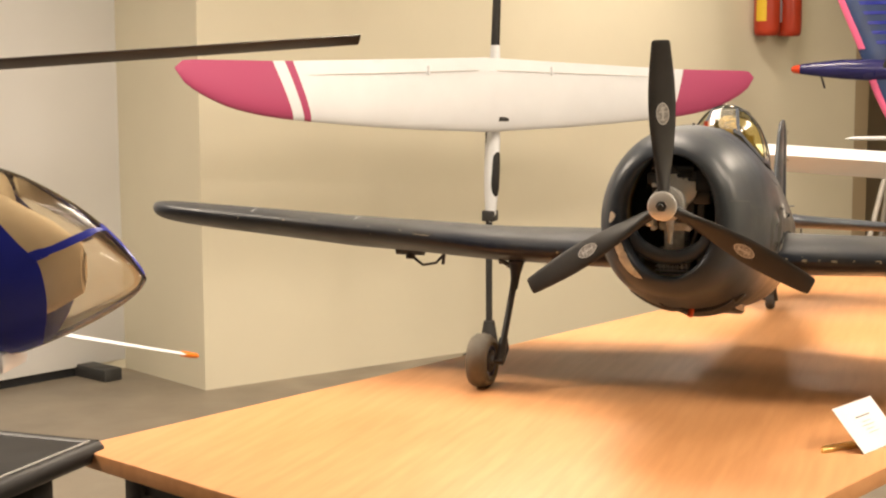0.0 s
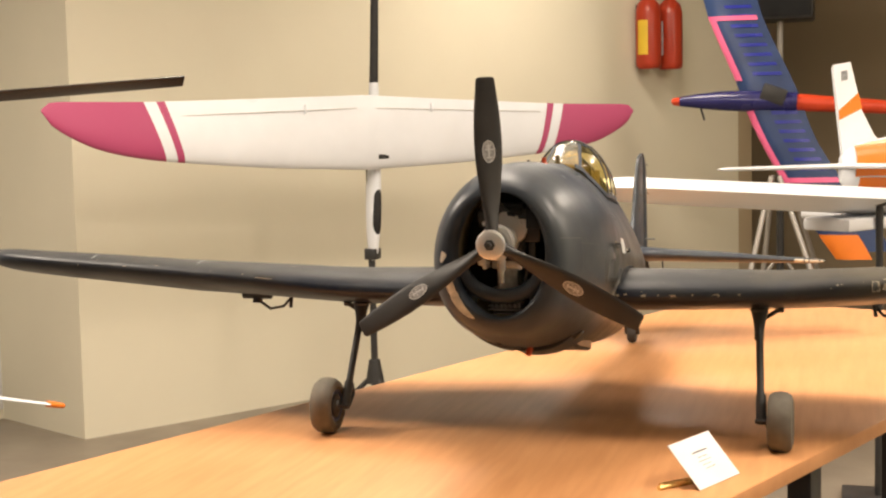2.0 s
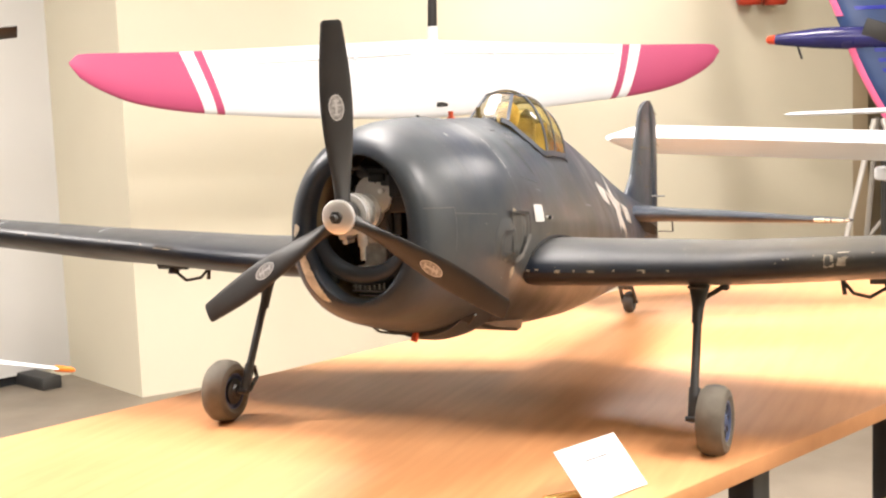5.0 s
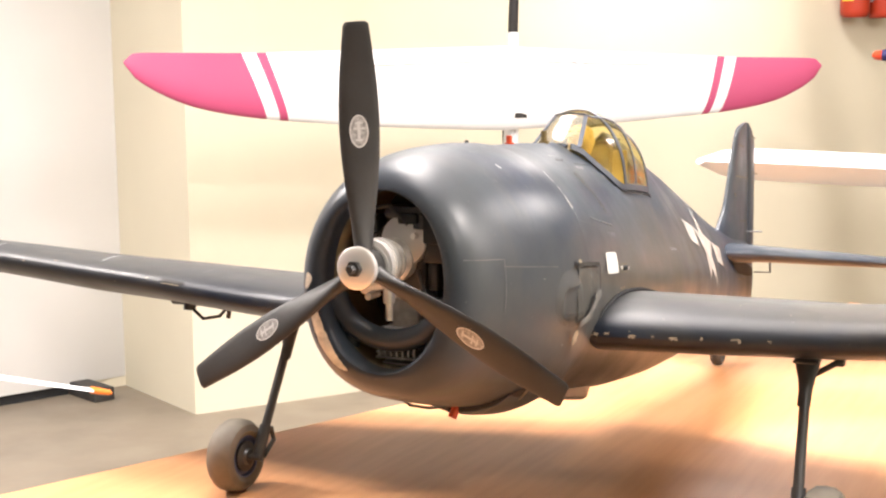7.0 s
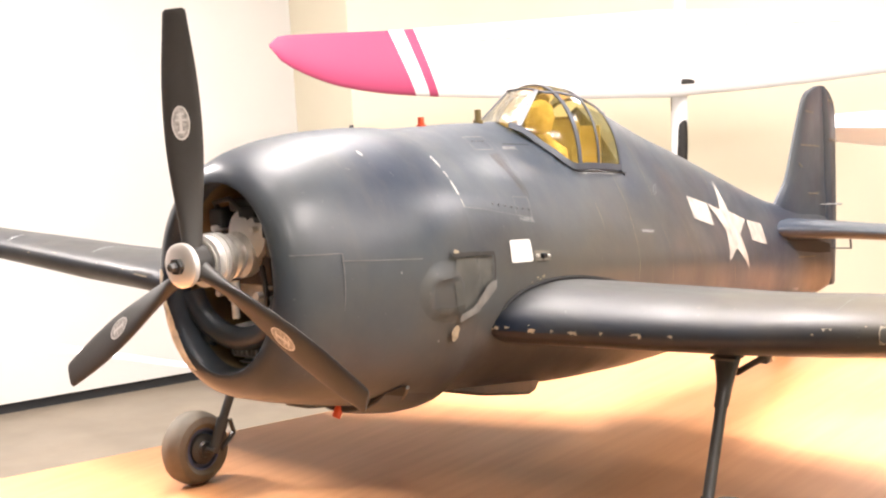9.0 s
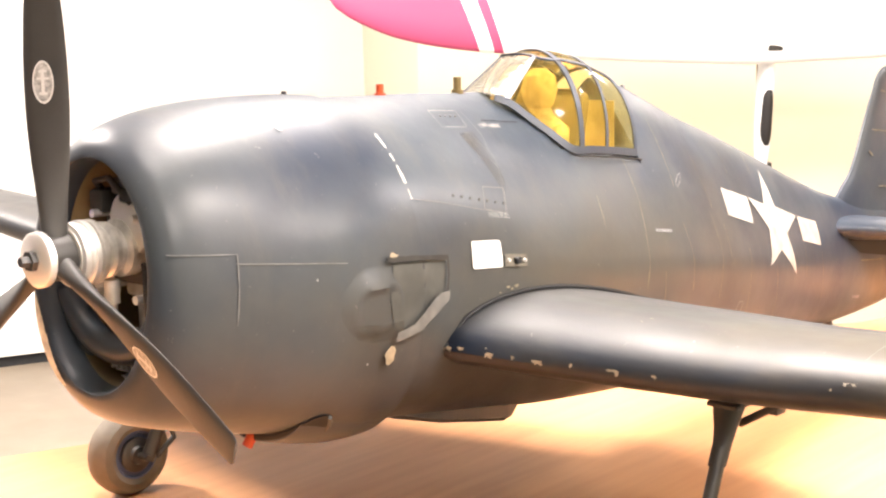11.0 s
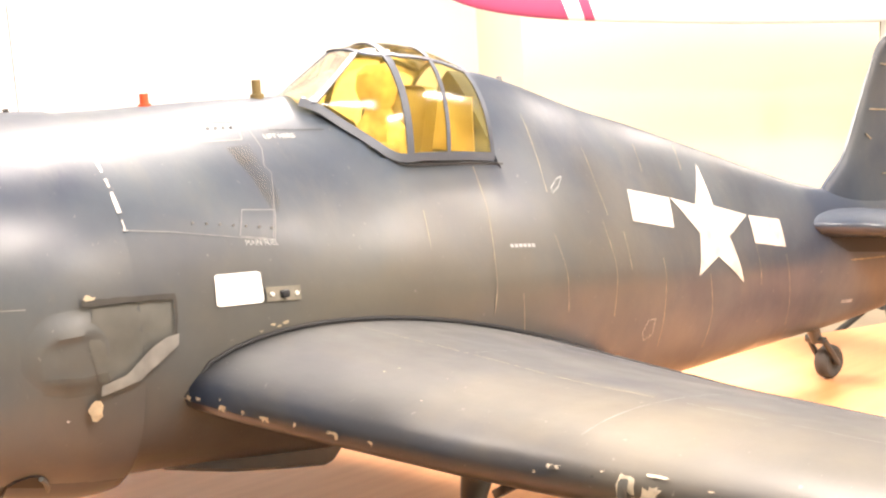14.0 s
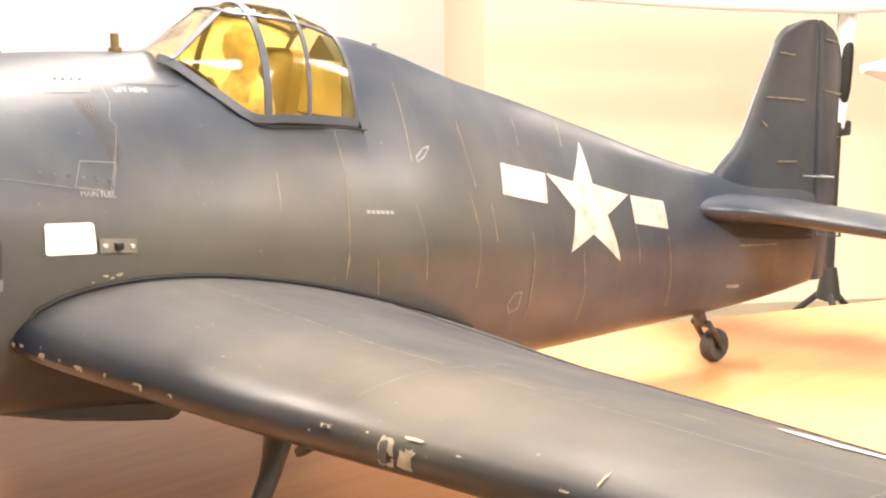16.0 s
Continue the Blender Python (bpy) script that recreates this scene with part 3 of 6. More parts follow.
part("mount_lug", boxes(((0.012, 0.100, 1.182), (0.045, 0.03, 0.014)), bevel=0.004), M_DARKMETAL, engine, "dark mounting lug")
part("crankcase_cover", lathe(bmesh.new(), [(0.0, -0.084), (0.015, -0.084), (0.019, -0.086), (0.0265, -0.087), (0.0275, -0.092), (0.0275, -0.110), (0.0, -0.110)], pose(0.012, 0, 1.152, 90, 0, 0), 32), M_ALU, engine, "bright round crankcase cover")
part("ignition_lead", tubes(([(0.02, 0.085, 1.17), (0.0, 0.078, 1.19), (-0.03, 0.085, 1.185), (-0.045, 0.12, 1.15)], 0.003), ([(0.03, 0.088, 1.12), (0.042, 0.08, 1.09), (0.03, 0.09, 1.055)], 0.003)), M_BLACKPLASTIC, engine, "black ignition leads")
part("cylinder", boxes(((0.0, 0.135, 1.075), (0.034, 0.05, 0.06)), ((0, 0.120, 1.095), (0.05, 0.03, 0.022)), bevel=0.004), M_STEEL, engine)
for i in range(7):
    bm = boxes(((0, 0.125, 1.052 - 0.0062 * i), (0.055, 0.065, 0.002)))
    part("cooling_fin", bm, M_STEEL, engine, smooth=False)
for i in range(7):
    part("head_fin", boxes(((-0.018 + 0.0072 * i, 0.10, 1.040), (0.002, 0.035, 0.030))), M_STEEL, engine, smooth=False)
for sx in (-1, 1):
    for bz, br in ((1.090, 0.004), (1.158, 0.0035)):
        part("bolt", tubes(([(sx * 0.028, 0.078, bz), (sx * 0.028, 0.10, bz)], br)), M_ALU, engine)
arc = [(0.068 * math.cos(t), 0.078, 1.100 + 0.056 * math.sin(t)) for t in [radians(190 + 160 * i / 18) for i in range(19)]]
part("baffle_lip", tubes((arc, 0.0125)), M_NAVY, cowl, "curved navy blue baffle in the cowling mouth")
for sx in (-1, 1):
    part("baffle_strut", tubes(([(sx * 0.048, 0.080, 1.060), (sx * 0.053, 0.080, 1.018)], [0.0085, 0.0100])), M_NAVY, cowl)
part("exhaust_pipe", tubes(([(0.016, 0.214, 0.956), (0.013, 0.208, 0.942), (0.010, 0.203, 0.931)], [0.0042, 0.0052, 0.0052])), M_RED, hellcat, "red rubber exhaust plug")
part("fuel_line", tubes(([(-0.040, 0.155, 0.966), (-0.025, 0.165, 0.951), (-0.008, 0.18, 0.946), (0.006, 0.205, 0.944)], 0.0018)), M_DARKMETAL, hellcat)

# propeller
BLADE = [(0.014, 0.020, 58, 0.016), (0.03, 0.022, 50, 0.013), (0.055, 0.0270, 40, 0.010), (0.085, 0.0345, 32, 0.0085), (0.12, 0.0405, 26, 0.0072), (0.155, 0.0425, 21, 0.006),
         (0.19, 0.0400, 18, 0.005), (0.22, 0.0345, 15, 0.0042), (0.243, 0.0295, 13, 0.0036), (0.250, 0.0275, 13, 0.003), (0.2525, 0.021, 13, 0.002)]
prop = part("propeller", lathe(bmesh.new(), [(0.0, -0.012), (0.019, -0.012), (0.019, -0.034), (0.0, -0.034)], ax, 32), M_BLACKPLASTIC, hellcat, "black three-bladed propeller")
PROP_AX = pose(0, 0.024, 1.131, -2.2, 0, 0)


def blade_frame(r):
    c, pit, th = ease(BLADE, r)
    return c, radians(pit), th


for k in range(3):
    spin = PROP_AX @ Matrix.Rotation(radians(-2.4 + 120 * k), 4, "Y")
    bm = bmesh.new()
    rings = []
    for i in range(34):
        r = 0.014 + (0.2525 - 0.014) * (1 - (1 - i / 33) ** 1.3)
        c, pit, th = blade_frame(r)
        ring = []
        for j in range(16):
            t = 2 * math.pi * j / 16
            u, w = c / 2 * math.cos(t), th / 2 * math.sin(t) * (1.15 - 0.35 * math.cos(t))
            ring.append((u * math.cos(pit) + w * math.sin(pit), -w * math.cos(pit) + u * math.sin(pit), r))
        rings.append(ring)
    loft(bm, rings)
    blade = part("blade", bm, M_BLADE, prop, m=spin)
    # oval printed mark with bars
    r0 = 0.140
    c, pit, th = blade_frame(r0)

    def on_blade(u, v, off):
        _, p2, t2 = blade_frame(r0 + v)
        w = t2 / 2 + off
        return (u * math.cos(p2) + w * math.sin(p2), -w * math.cos(p2) + u * math.sin(p2), r0 + v)

    bm = bmesh.new()
    outer = [(0.0100 * math.cos(t), 0.0170 * math.sin(t)) for t in [2 * math.pi * i / 32 for i in range(32)]]
    a_ = [bm.verts.new(on_blade(u, v, 0.0008)) for u, v in outer]
    b_ = [bm.verts.new(on_blade(u * 0.86, v * 0.9, 0.0008)) for u, v in outer]
    for i in range(32):
        bm.faces.new((a_[i], a_[(i + 1) % 32], b_[(i + 1) % 32], b_[i]))
    part("printed_mark", bm, M_LOGO, blade, "oval silver printed mark", m=spin, flip=True)
    bm = bmesh.new()
    mid_ = bm.verts.new(on_blade(0, 0, 0.0007))
    c_ = [bm.verts.new(on_blade(u * 0.9, v * 0.93, 0.0007)) for u, v in outer]
    for i in range(32):
        bm.faces.new((mid_, c_[i], c_[(i + 1) % 32]))
    part("printed_field", bm, M_LOGOMID, blade, "mottled grey printed field", m=spin, flip=True)
    for v0, w0, h0 in ((0.0, 0.0016, 0.0105), (0.0085, 0.0042, 0.0010), (0.0028, 0.0058, 0.0009), (-0.0090, 0.0040, 0.0010)):
        bm = bmesh.new()
        bm.faces.new([bm.verts.new(on_blade(u, v, 0.0011)) for u, v in ((-w0, v0 - h0), (w0, v0 - h0), (w0, v0 + h0), (-w0, v0 + h0))])
        part("printed_bar", bm, M_LOGO, blade, m=spin, flip=True)
part("drive_washer", lathe(bmesh.new(), [(0.0185, -0.0345), (0.0265, -0.0355), (0.0265, -0.041), (0.0185, -0.042)], ax, 36), M_ALU, engine, "bright drive washer")
part("drive_washer", lathe(bmesh.new(), [(0.0195, -0.0445), (0.0275, -0.0455), (0.0275, -0.050), (0.0195, -0.051)], ax, 36), M_ALU, engine)
part("spark_plug", tubes(([(0.0, 0.075, 1.105), (0.0, 0.075, 1.085)], 0.0065), ([(0.0, 0.075, 1.085), (0.0, 0.075, 1.066)], 0.004)), M_STEEL, engine, "spark plug")
part("hub_plate", lathe(bmesh.new(), [(0.0, -0.004), (0.0195, -0.004), (0.0225, -0.006), (0.0225, -0.012), (0.0, -0.012)], ax, 40), M_ALU, prop, "polished aluminium hub plate")
part("hub_bolt", lathe(bmesh.new(), [(0.0, 0.008), (0.0040, 0.008), (0.005, 0.006), (0.005, 0.001), (0.0085, 0.001), (0.0085, -0.005), (0.0, -0.005)], ax, 6), M_DARKMETAL, prop, "dark steel hub bolt")

# wings
WING = [(0.0, 0.340, 0.870, 1.013, 0.086), (0.14, 0.342, 0.865, 1.013, 0.085), (0.30, 0.368, 0.835, 1.012, 0.080), (0.39, 0.383, 0.820, 1.013, 0.076), (0.50, 0.394, 0.805, 1.021, 0.072),
        (0.60, 0.403, 0.790, 1.029, 0.067), (0.85, 0.428, 0.748, 1.044, 0.059), (1.05, 0.452, 0.710, 1.054, 0.052), (1.16, 0.475, 0.680, 1.059, 0.046),
        (1.205, 0.498, 0.650, 1.060, 0.038), (1.225, 0.522, 0.625, 1.060, 0.028), (1.237, 0.550, 0.598, 1.059, 0.012)]


def naca(u):
    return 5 * (0.2969 * math.sqrt(u) - 0.126 * u - 0.3516 * u * u + 0.2843 * u**3 - 0.1036 * u**4)


def wing_point(ax_, u, side):
    """A point of the wing: span, chord share, side +1 above, -1 below."""
    le, te, zl, th = ease(WING, ax_)
    c = te - le
    y = le + c * u
    out = min(1.0, max(0.0, (ax_ - 0.35) / 0.4))
    z = zl - (0.163 + 0.045 * out) * c * u + side * th * naca(u) * (1.2 - 0.15 * out if side > 0 else 0.62 + 0.33 * out) + 0.010 * math.sin(math.pi * u) * c / 0.5
    return y, z


US = [0.5 * (1 - math.cos(math.pi * i / 22)) for i in range(23)]
for sx in (-1, 1):
    bm = bmesh.new()
    rings = []
    for i in range(49):
        x = 1.237 * (1 - (1 - i / 48) ** 1.35)
        ring = [(sx * x, *wing_point(x, u, 1)) for u in reversed(US)] + [(sx * x, *wing_point(x, u, -1)) for u in US[1:-1]]
        rings.append(ring)
    loft(bm, rings)
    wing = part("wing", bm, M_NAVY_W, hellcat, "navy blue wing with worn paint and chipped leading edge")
    # root gap along the body
    pts = []
    for u in [i / 24 for i in range(25)]:
        y, z = wing_point(0.13, u, 1)
        pts.append((sx * (half_width(y, z + 0.002) + 0.001), y, z + 0.002))
    part("root_gap", tubes((pts, 0.0021), n=8), M_DLINE, wing, "black gap along the wing root")
    # hinge seam of the flap
    for u in (0.74,):
        pts = [(sx * x, wing_point(x, u, 1)[0], wing_point(x, u, 1)[1] + 0.0002) for x in [0.14 + 0.9 * i / 30 for i in range(31)]]
        part("hinge_seam", tubes((pts, 0.0011), n=6), M_DLINE, wing)


def wing_skin(x, u, side, sx, off):
    """u below 0 goes round the leading edge to the other side."""
    if u < 0:
        u, side = -u, -side
    y, z = wing_point(x, u, side)
    e = 0.002
    ya, za = wing_point(x, min(1, u + e), side)
    yb, zb = wing_point(x, max(0, u - e), side)
    d = Vector((0, ya - yb, za - zb)).normalized()
    nrm = Vector((0, -d.z, d.y)) * side
    if u < 0.002:
        nrm = Vector((0, -1, 0))
    return Vector((sx * x, y, z)) + nrm * off


def wing_patch(name, x0, x1, u0, u1, side, sx, material, label="", jag=0.3, seed=1, off=0.0008):
    """A flake of other colour lying on the wing's skin, with an uneven outline."""
    rnd = random.Random(seed)
    bm = bmesh.new()
    n = 18
    ctr_x, ctr_u, rx, ru = (x0 + x1) / 2, (u0 + u1) / 2, abs(x1 - x0) / 2, (u1 - u0) / 2
    vs = []
    for i in range(n):
        t = 2 * math.pi * i / n
        k = 1 - jag * rnd.random()
        x = ctr_x + rx * k * math.copysign(abs(math.cos(t)) ** 0.6, math.cos(t))
        u = max(-0.9, ctr_u + ru * k * math.copysign(abs(math.sin(t)) ** 0.6, math.sin(t)))
        vs.append((x, u))
    cs = bm.verts.new(wing_skin(ctr_x, ctr_u, side, sx, off))
    ring = [bm.verts.new(wing_skin(x, u, side, sx, off)) for x, u in vs]
    for i in range(n):
        bm.faces.new((cs, ring[i], ring[(i + 1) % n]))
    return part(name, bm, material, hellcat, label, flip=True)


# landing light and chips on the leading edges
wing_patch("landing_light", 0.5525, 0.5690, -0.008, 0.013, 1, 1, M_FILLER, "chipped cream landing light rim", 0.3, 5)
wing_patch("light_socket", 0.5555, 0.5645, -0.003, 0.0075, 1, 1, M_PATCH, "dull lamp socket", 0.25, 6, 0.0016)
wing_patch("landing_light", 0.571, 0.590, 0.0130, 0.0175, 1, 1, M_FILLER, "", 0.35, 14)
wing_patch("landing_light", 0.570, 0.588, -0.005, 0.0065, 1, 1, M_FILLER, "", 0.45, 15)
wing_patch("light_socket", 0.5745, 0.5800, 0.0020, 0.0085, 1, 1, M_NAVY_W, "", 0.4, 7, 0.0016)
wing_patch("light_socket", 0.5600, 0.5630, -0.0065, -0.0030, 1, 1, M_NEARBLACK, "", 0.4, 8, 0.0016)
wing_patch("paint_chip", 0.4960, 0.5120, 0.0045, 0.0090, 1, 1, M_FILLER, "", 0.7, 23)
wing_patch("screw_hole", 0.5005, 0.5055, 0.0040, 0.0080, 1, 1, M_NEARBLACK, "dark screw hole", 0.3, 21, 0.0012)
wing_patch("screw_hole", 0.5340, 0.5370, 0.0035, 0.0060, 1, 1, M_NEARBLACK, "", 0.3, 22, 0.0012)
wing_patch("wing_bar", 0.695, 0.86, 0.49, 0.56, 1, 1, M_WHITE, "worn white insignia bar", 0.05, 8)
wing_patch("scratch", 0.7165, 0.7185, 0.012, 0.050, 1, 1, M_LINE, "", 0.6, 9)
wing_patch("scratch", 0.665, 0.69, 0.362, 0.372, 1, 1, M_LINE, "", 0.7, 10)
wing_patch("scratch", 0.70, 0.71, 0.05, 0.20, 1, -1, M_SCRATCH, "", 0.7, 12)
wing_patch("scratch", 0.94, 0.948, 0.02, 0.16, 1, -1, M_SCRATCH, "", 0.7, 13)
wing_patch("dark_scrape", 0.52, 0.575, 0.006, 0.016, 1, -1, M_NEARBLACK, "dark scrape with a pale rim", 0.4, 17)
wing_patch("scratch", 0.525, 0.57, 0.003, 0.0055, 1, -1, M_CHIP, "", 0.7, 18)


def wing_line(name, pts, width, material, sx=1, seed=0, label=""):
    """A broken worn line over the top of the wing through (span, chord share) points."""
    rnd = random.Random(seed)
    bm = bmesh.new()
    fine = []
    for (x0, u0), (x1, u1) in zip(pts, pts[1:]):
        n = max(2, int(abs(x1 - x0) / 0.006 + abs(u1 - u0) * 0.45 / 0.006))
        fine += [(x0 + (x1 - x0) * k / n, u0 + (u1 - u0) * k / n) for k in range(n)]
    rows = []
    for i, (x, u) in enumerate(fine):
        a, b = fine[max(i - 1, 0)], fine[min(i + 1, len(fine) - 1)]
        d = Vector((b[0] - a[0], (b[1] - a[1]) * 0.43)).normalized()
        w = width / 2 * (0.25 + 0.75 * rnd.random())
        rows.append([bm.verts.new(wing_skin(x - d.y * w, u + d.x * w / 0.43, 1, sx, 0.0007)), bm.verts.new(wing_skin(x + d.y * w, u - d.x * w / 0.43, 1, sx, 0.0007))])
    for i, (p, q) in enumerate(zip(rows, rows[1:])):
        if rnd.random() > 0.10:
            bm.faces.new((p[0], p[1], q[1], q[0]))
    return part(name, bm, material, hellcat, label, flip=True)


for sx in (1, -1):
    wing_line("worn_seam", [(0.165, 0.292), (0.276, 0.289), (0.364, 0.278), (0.436, 0.266), (0.50, 0.262)], 0.0013, M_LINE, sx, 3, "worn tan panel seam" if sx > 0 else "")
    wing_line("worn_seam", [(0.505, 0.05), (0.506, 0.30), (0.507, 0.70)], 0.0014, M_SEAM, sx, 4)
    wing_line("worn_seam", [(0.52, 0.262), (0.80, 0.25), (1.10, 0.24)], 0.0013, M_SEAM, sx, 5)
    wing_line("worn_seam", [(0.30, 0.30), (0.302, 0.72)], 0.0012, M_SEAM, sx, 6)
    wing_line("worn_seam", [(0.84, 0.06), (0.842, 0.72)], 0.0012, M_SEAM, sx, 7)
for sx, x0, w, u in ((1, 0.136, 0.013, 0.0004), (1, 0.150, 0.010, 0.0008), (1, 0.181, 0.011, 0.0003), (1, 0.205, 0.005, 0.0005), (1, 0.229, 0.013, 0.0003), (1, 0.262, 0.004, 0.0005), (1, 0.301, 0.015, 0.0006), (1, 0.339, 0.006, 0.0005), 
                     (1, 0.541, 0.003, 0.010), (1, 0.296, 0.004, 0.146), (1, 0.292, 0.004, 0.124), (1, 0.356, 0.003, 0.07),
                     (-1, 0.595, 0.008, 0.010), (-1, 0.79, 0.016, 0.02), (-1, 0.86, 0.010, 0.004), (-1, 0.93, 0.008, 0.03), (-1, 0.665, 0.006, 0.012), (1, 0.70, 0.008, 0.005), (1, 0.62, 0.005, 0.01)):
    wing_patch("paint_chip", x0 - w / 2, x0 + w / 2, u - (0.0006 if abs(u) < 0.002 else 0.0012), u + (0.0006 if abs(u) < 0.002 else 0.0012), 1, sx, M_CHIP, "", 0.6, int(x0 * 1000))
for k in range(6):
    rnd = random.Random(300 + k)
    x0, u = 0.15 + 0.85 * rnd.random(), -0.003 + 0.006 * rnd.random()
    w = 0.001 + 0.0025 * rnd.random() ** 2
    wing_patch("paint_chip", x0 - w, x0 + w, u - 0.0008, u + 0.0008, 1, 1 if k % 2 else -1, M_CHIP, "", 0.6, 400 + k)

# tail
FIN = [(0.95, 1.345, 1.600, 0.026), (1.02, 1.368, 1.600, 0.024), (1.045, 1.392, 1.599, 0.022), (1.07, 1.424, 1.599, 0.020), (1.14, 1.464, 1.598, 0.017), (1.19, 1.492, 1.597, 0.014), (1.215, 1.508, 1.597, 0.012), (1.228, 1.530, 1.597, 0.009), (1.2335, 1.565, 1.597, 0.005)]
RUD = [(0.852, 1.604, 1.640, 0.016), (0.96, 1.604, 1.652, 0.016), (1.10, 1.603, 1.656, 0.014), (1.175, 1.602, 1.657, 0.012), (1.205, 1.601, 1.646, 0.010), (1.225, 1.600, 1.624, 0.007), (1.232, 1.600, 1.608, 0.004)]


def foil_ring(le, te, th, put, blunt=0.0):
    c = te - le
    up = [put(le + c * u, th * max(naca(u), blunt)) for u in reversed(US)]
    dn = [put(le + c * u, -th * max(naca(u), blunt)) for u in US[1:-1]]
    return up + dn


def fin_mesh(table, n):
    bm = bmesh.new()
    z0, z1 = table[0][0], table[-1][0]
    rings = []
    for i in range(n):
        z = z0 + (z1 - z0) * i / (n - 1)
        le, te, th = ease(table, z)
        rings.append(foil_ring(le, te, th, lambda y, x, z=z: (x, y, z), 0.12))
    return loft(bm, rings)


fin = part("tail_fin", fin_mesh(FIN, 40), M_NAVY, hellcat, "navy blue tail fin")
rud = part("rudder", fin_mesh(RUD, 30), M_NAVY, hellcat, "navy blue rudder")
STAB = [(0.0, 1.300, 1.600, 0.998, 0.038), (0.045, 1.318, 1.602, 0.996, 0.036), (0.075, 1.378, 1.604, 0.989, 0.032), (0.2, 1.435, 1.615, 0.979, 0.027), (0.35, 1.487, 1.630, 0.968, 0.017), (0.43, 1.517, 1.632, 0.962, 0.013), (0.460, 1.570, 1.612, 0.957, 0.006)]
for sx in (-1, 1):
    bm = bmesh.new()
    rings = []
    for i in range(30):
        x = 0.460 * (1 - (1 - i / 29) ** 1.4)
        le, te, zz, th = ease(STAB, x)
        rings.append(foil_ring(le, te, th, lambda y, d, x=x, zz=zz, le=le: (sx * x, y, zz + d - 0.10 * (y - le))))
    loft(bm, rings)
    stab = part("tailplane", bm, M_NAVY, hellcat, "navy blue tailplane")
# paint flaked off the tip's leading edge
for x0, x1, k in ((0.388, 0.410, 1.0), (0.412, 0.421, 0.7), (0.424, 0.446, 0.9), (0.448, 0.456, 0.6)):
    rnd = random.Random(int(x0 * 1000))
    rows = []
    for i in range(9):
        x = x0 + (x1 - x0) * i / 8
        le, te, zz, th = ease(STAB, x)
        c, lo, hi = te - le, 0.050 * k * (0.4 + 0.6 * rnd.random()), 0.022 * k * (0.3 + 0.7 * rnd.random())
        rows.append([(x, le + c * abs(u) - 0.0008, zz + (th * naca(abs(u)) + 0.0008) * (1 if u > 0 else -1 if u < 0 else 0) - 0.10 * c * abs(u)) for u in (-lo, -lo * 0.6, -lo * 0.25, 0.0, hi * 0.25, hi * 0.6, hi)])
    part("bare_edge", loft(bmesh.new(), rows, False, False), M_CREAM, stab, "cream primer showing on the tip's edge")
part("control_horn", tubes(([(-0.03, 1.612, 1.008), (0.03, 1.612, 1.008)], 0.0018), ([(0.03, 1.612, 1.008), (0.008, 1.57, 1.012)], 0.0012)), M_SCRATCH, rud, "small metal control horn")
part("control_horn", tubes(([(0.05, 1.60, 0.95), (0.05, 1.605, 0.925)], 0.002), ([(0.05, 1.605, 0.925), (0.03, 1.55, 0.932)], 0.0013)), M_DARKMETAL, hellcat)

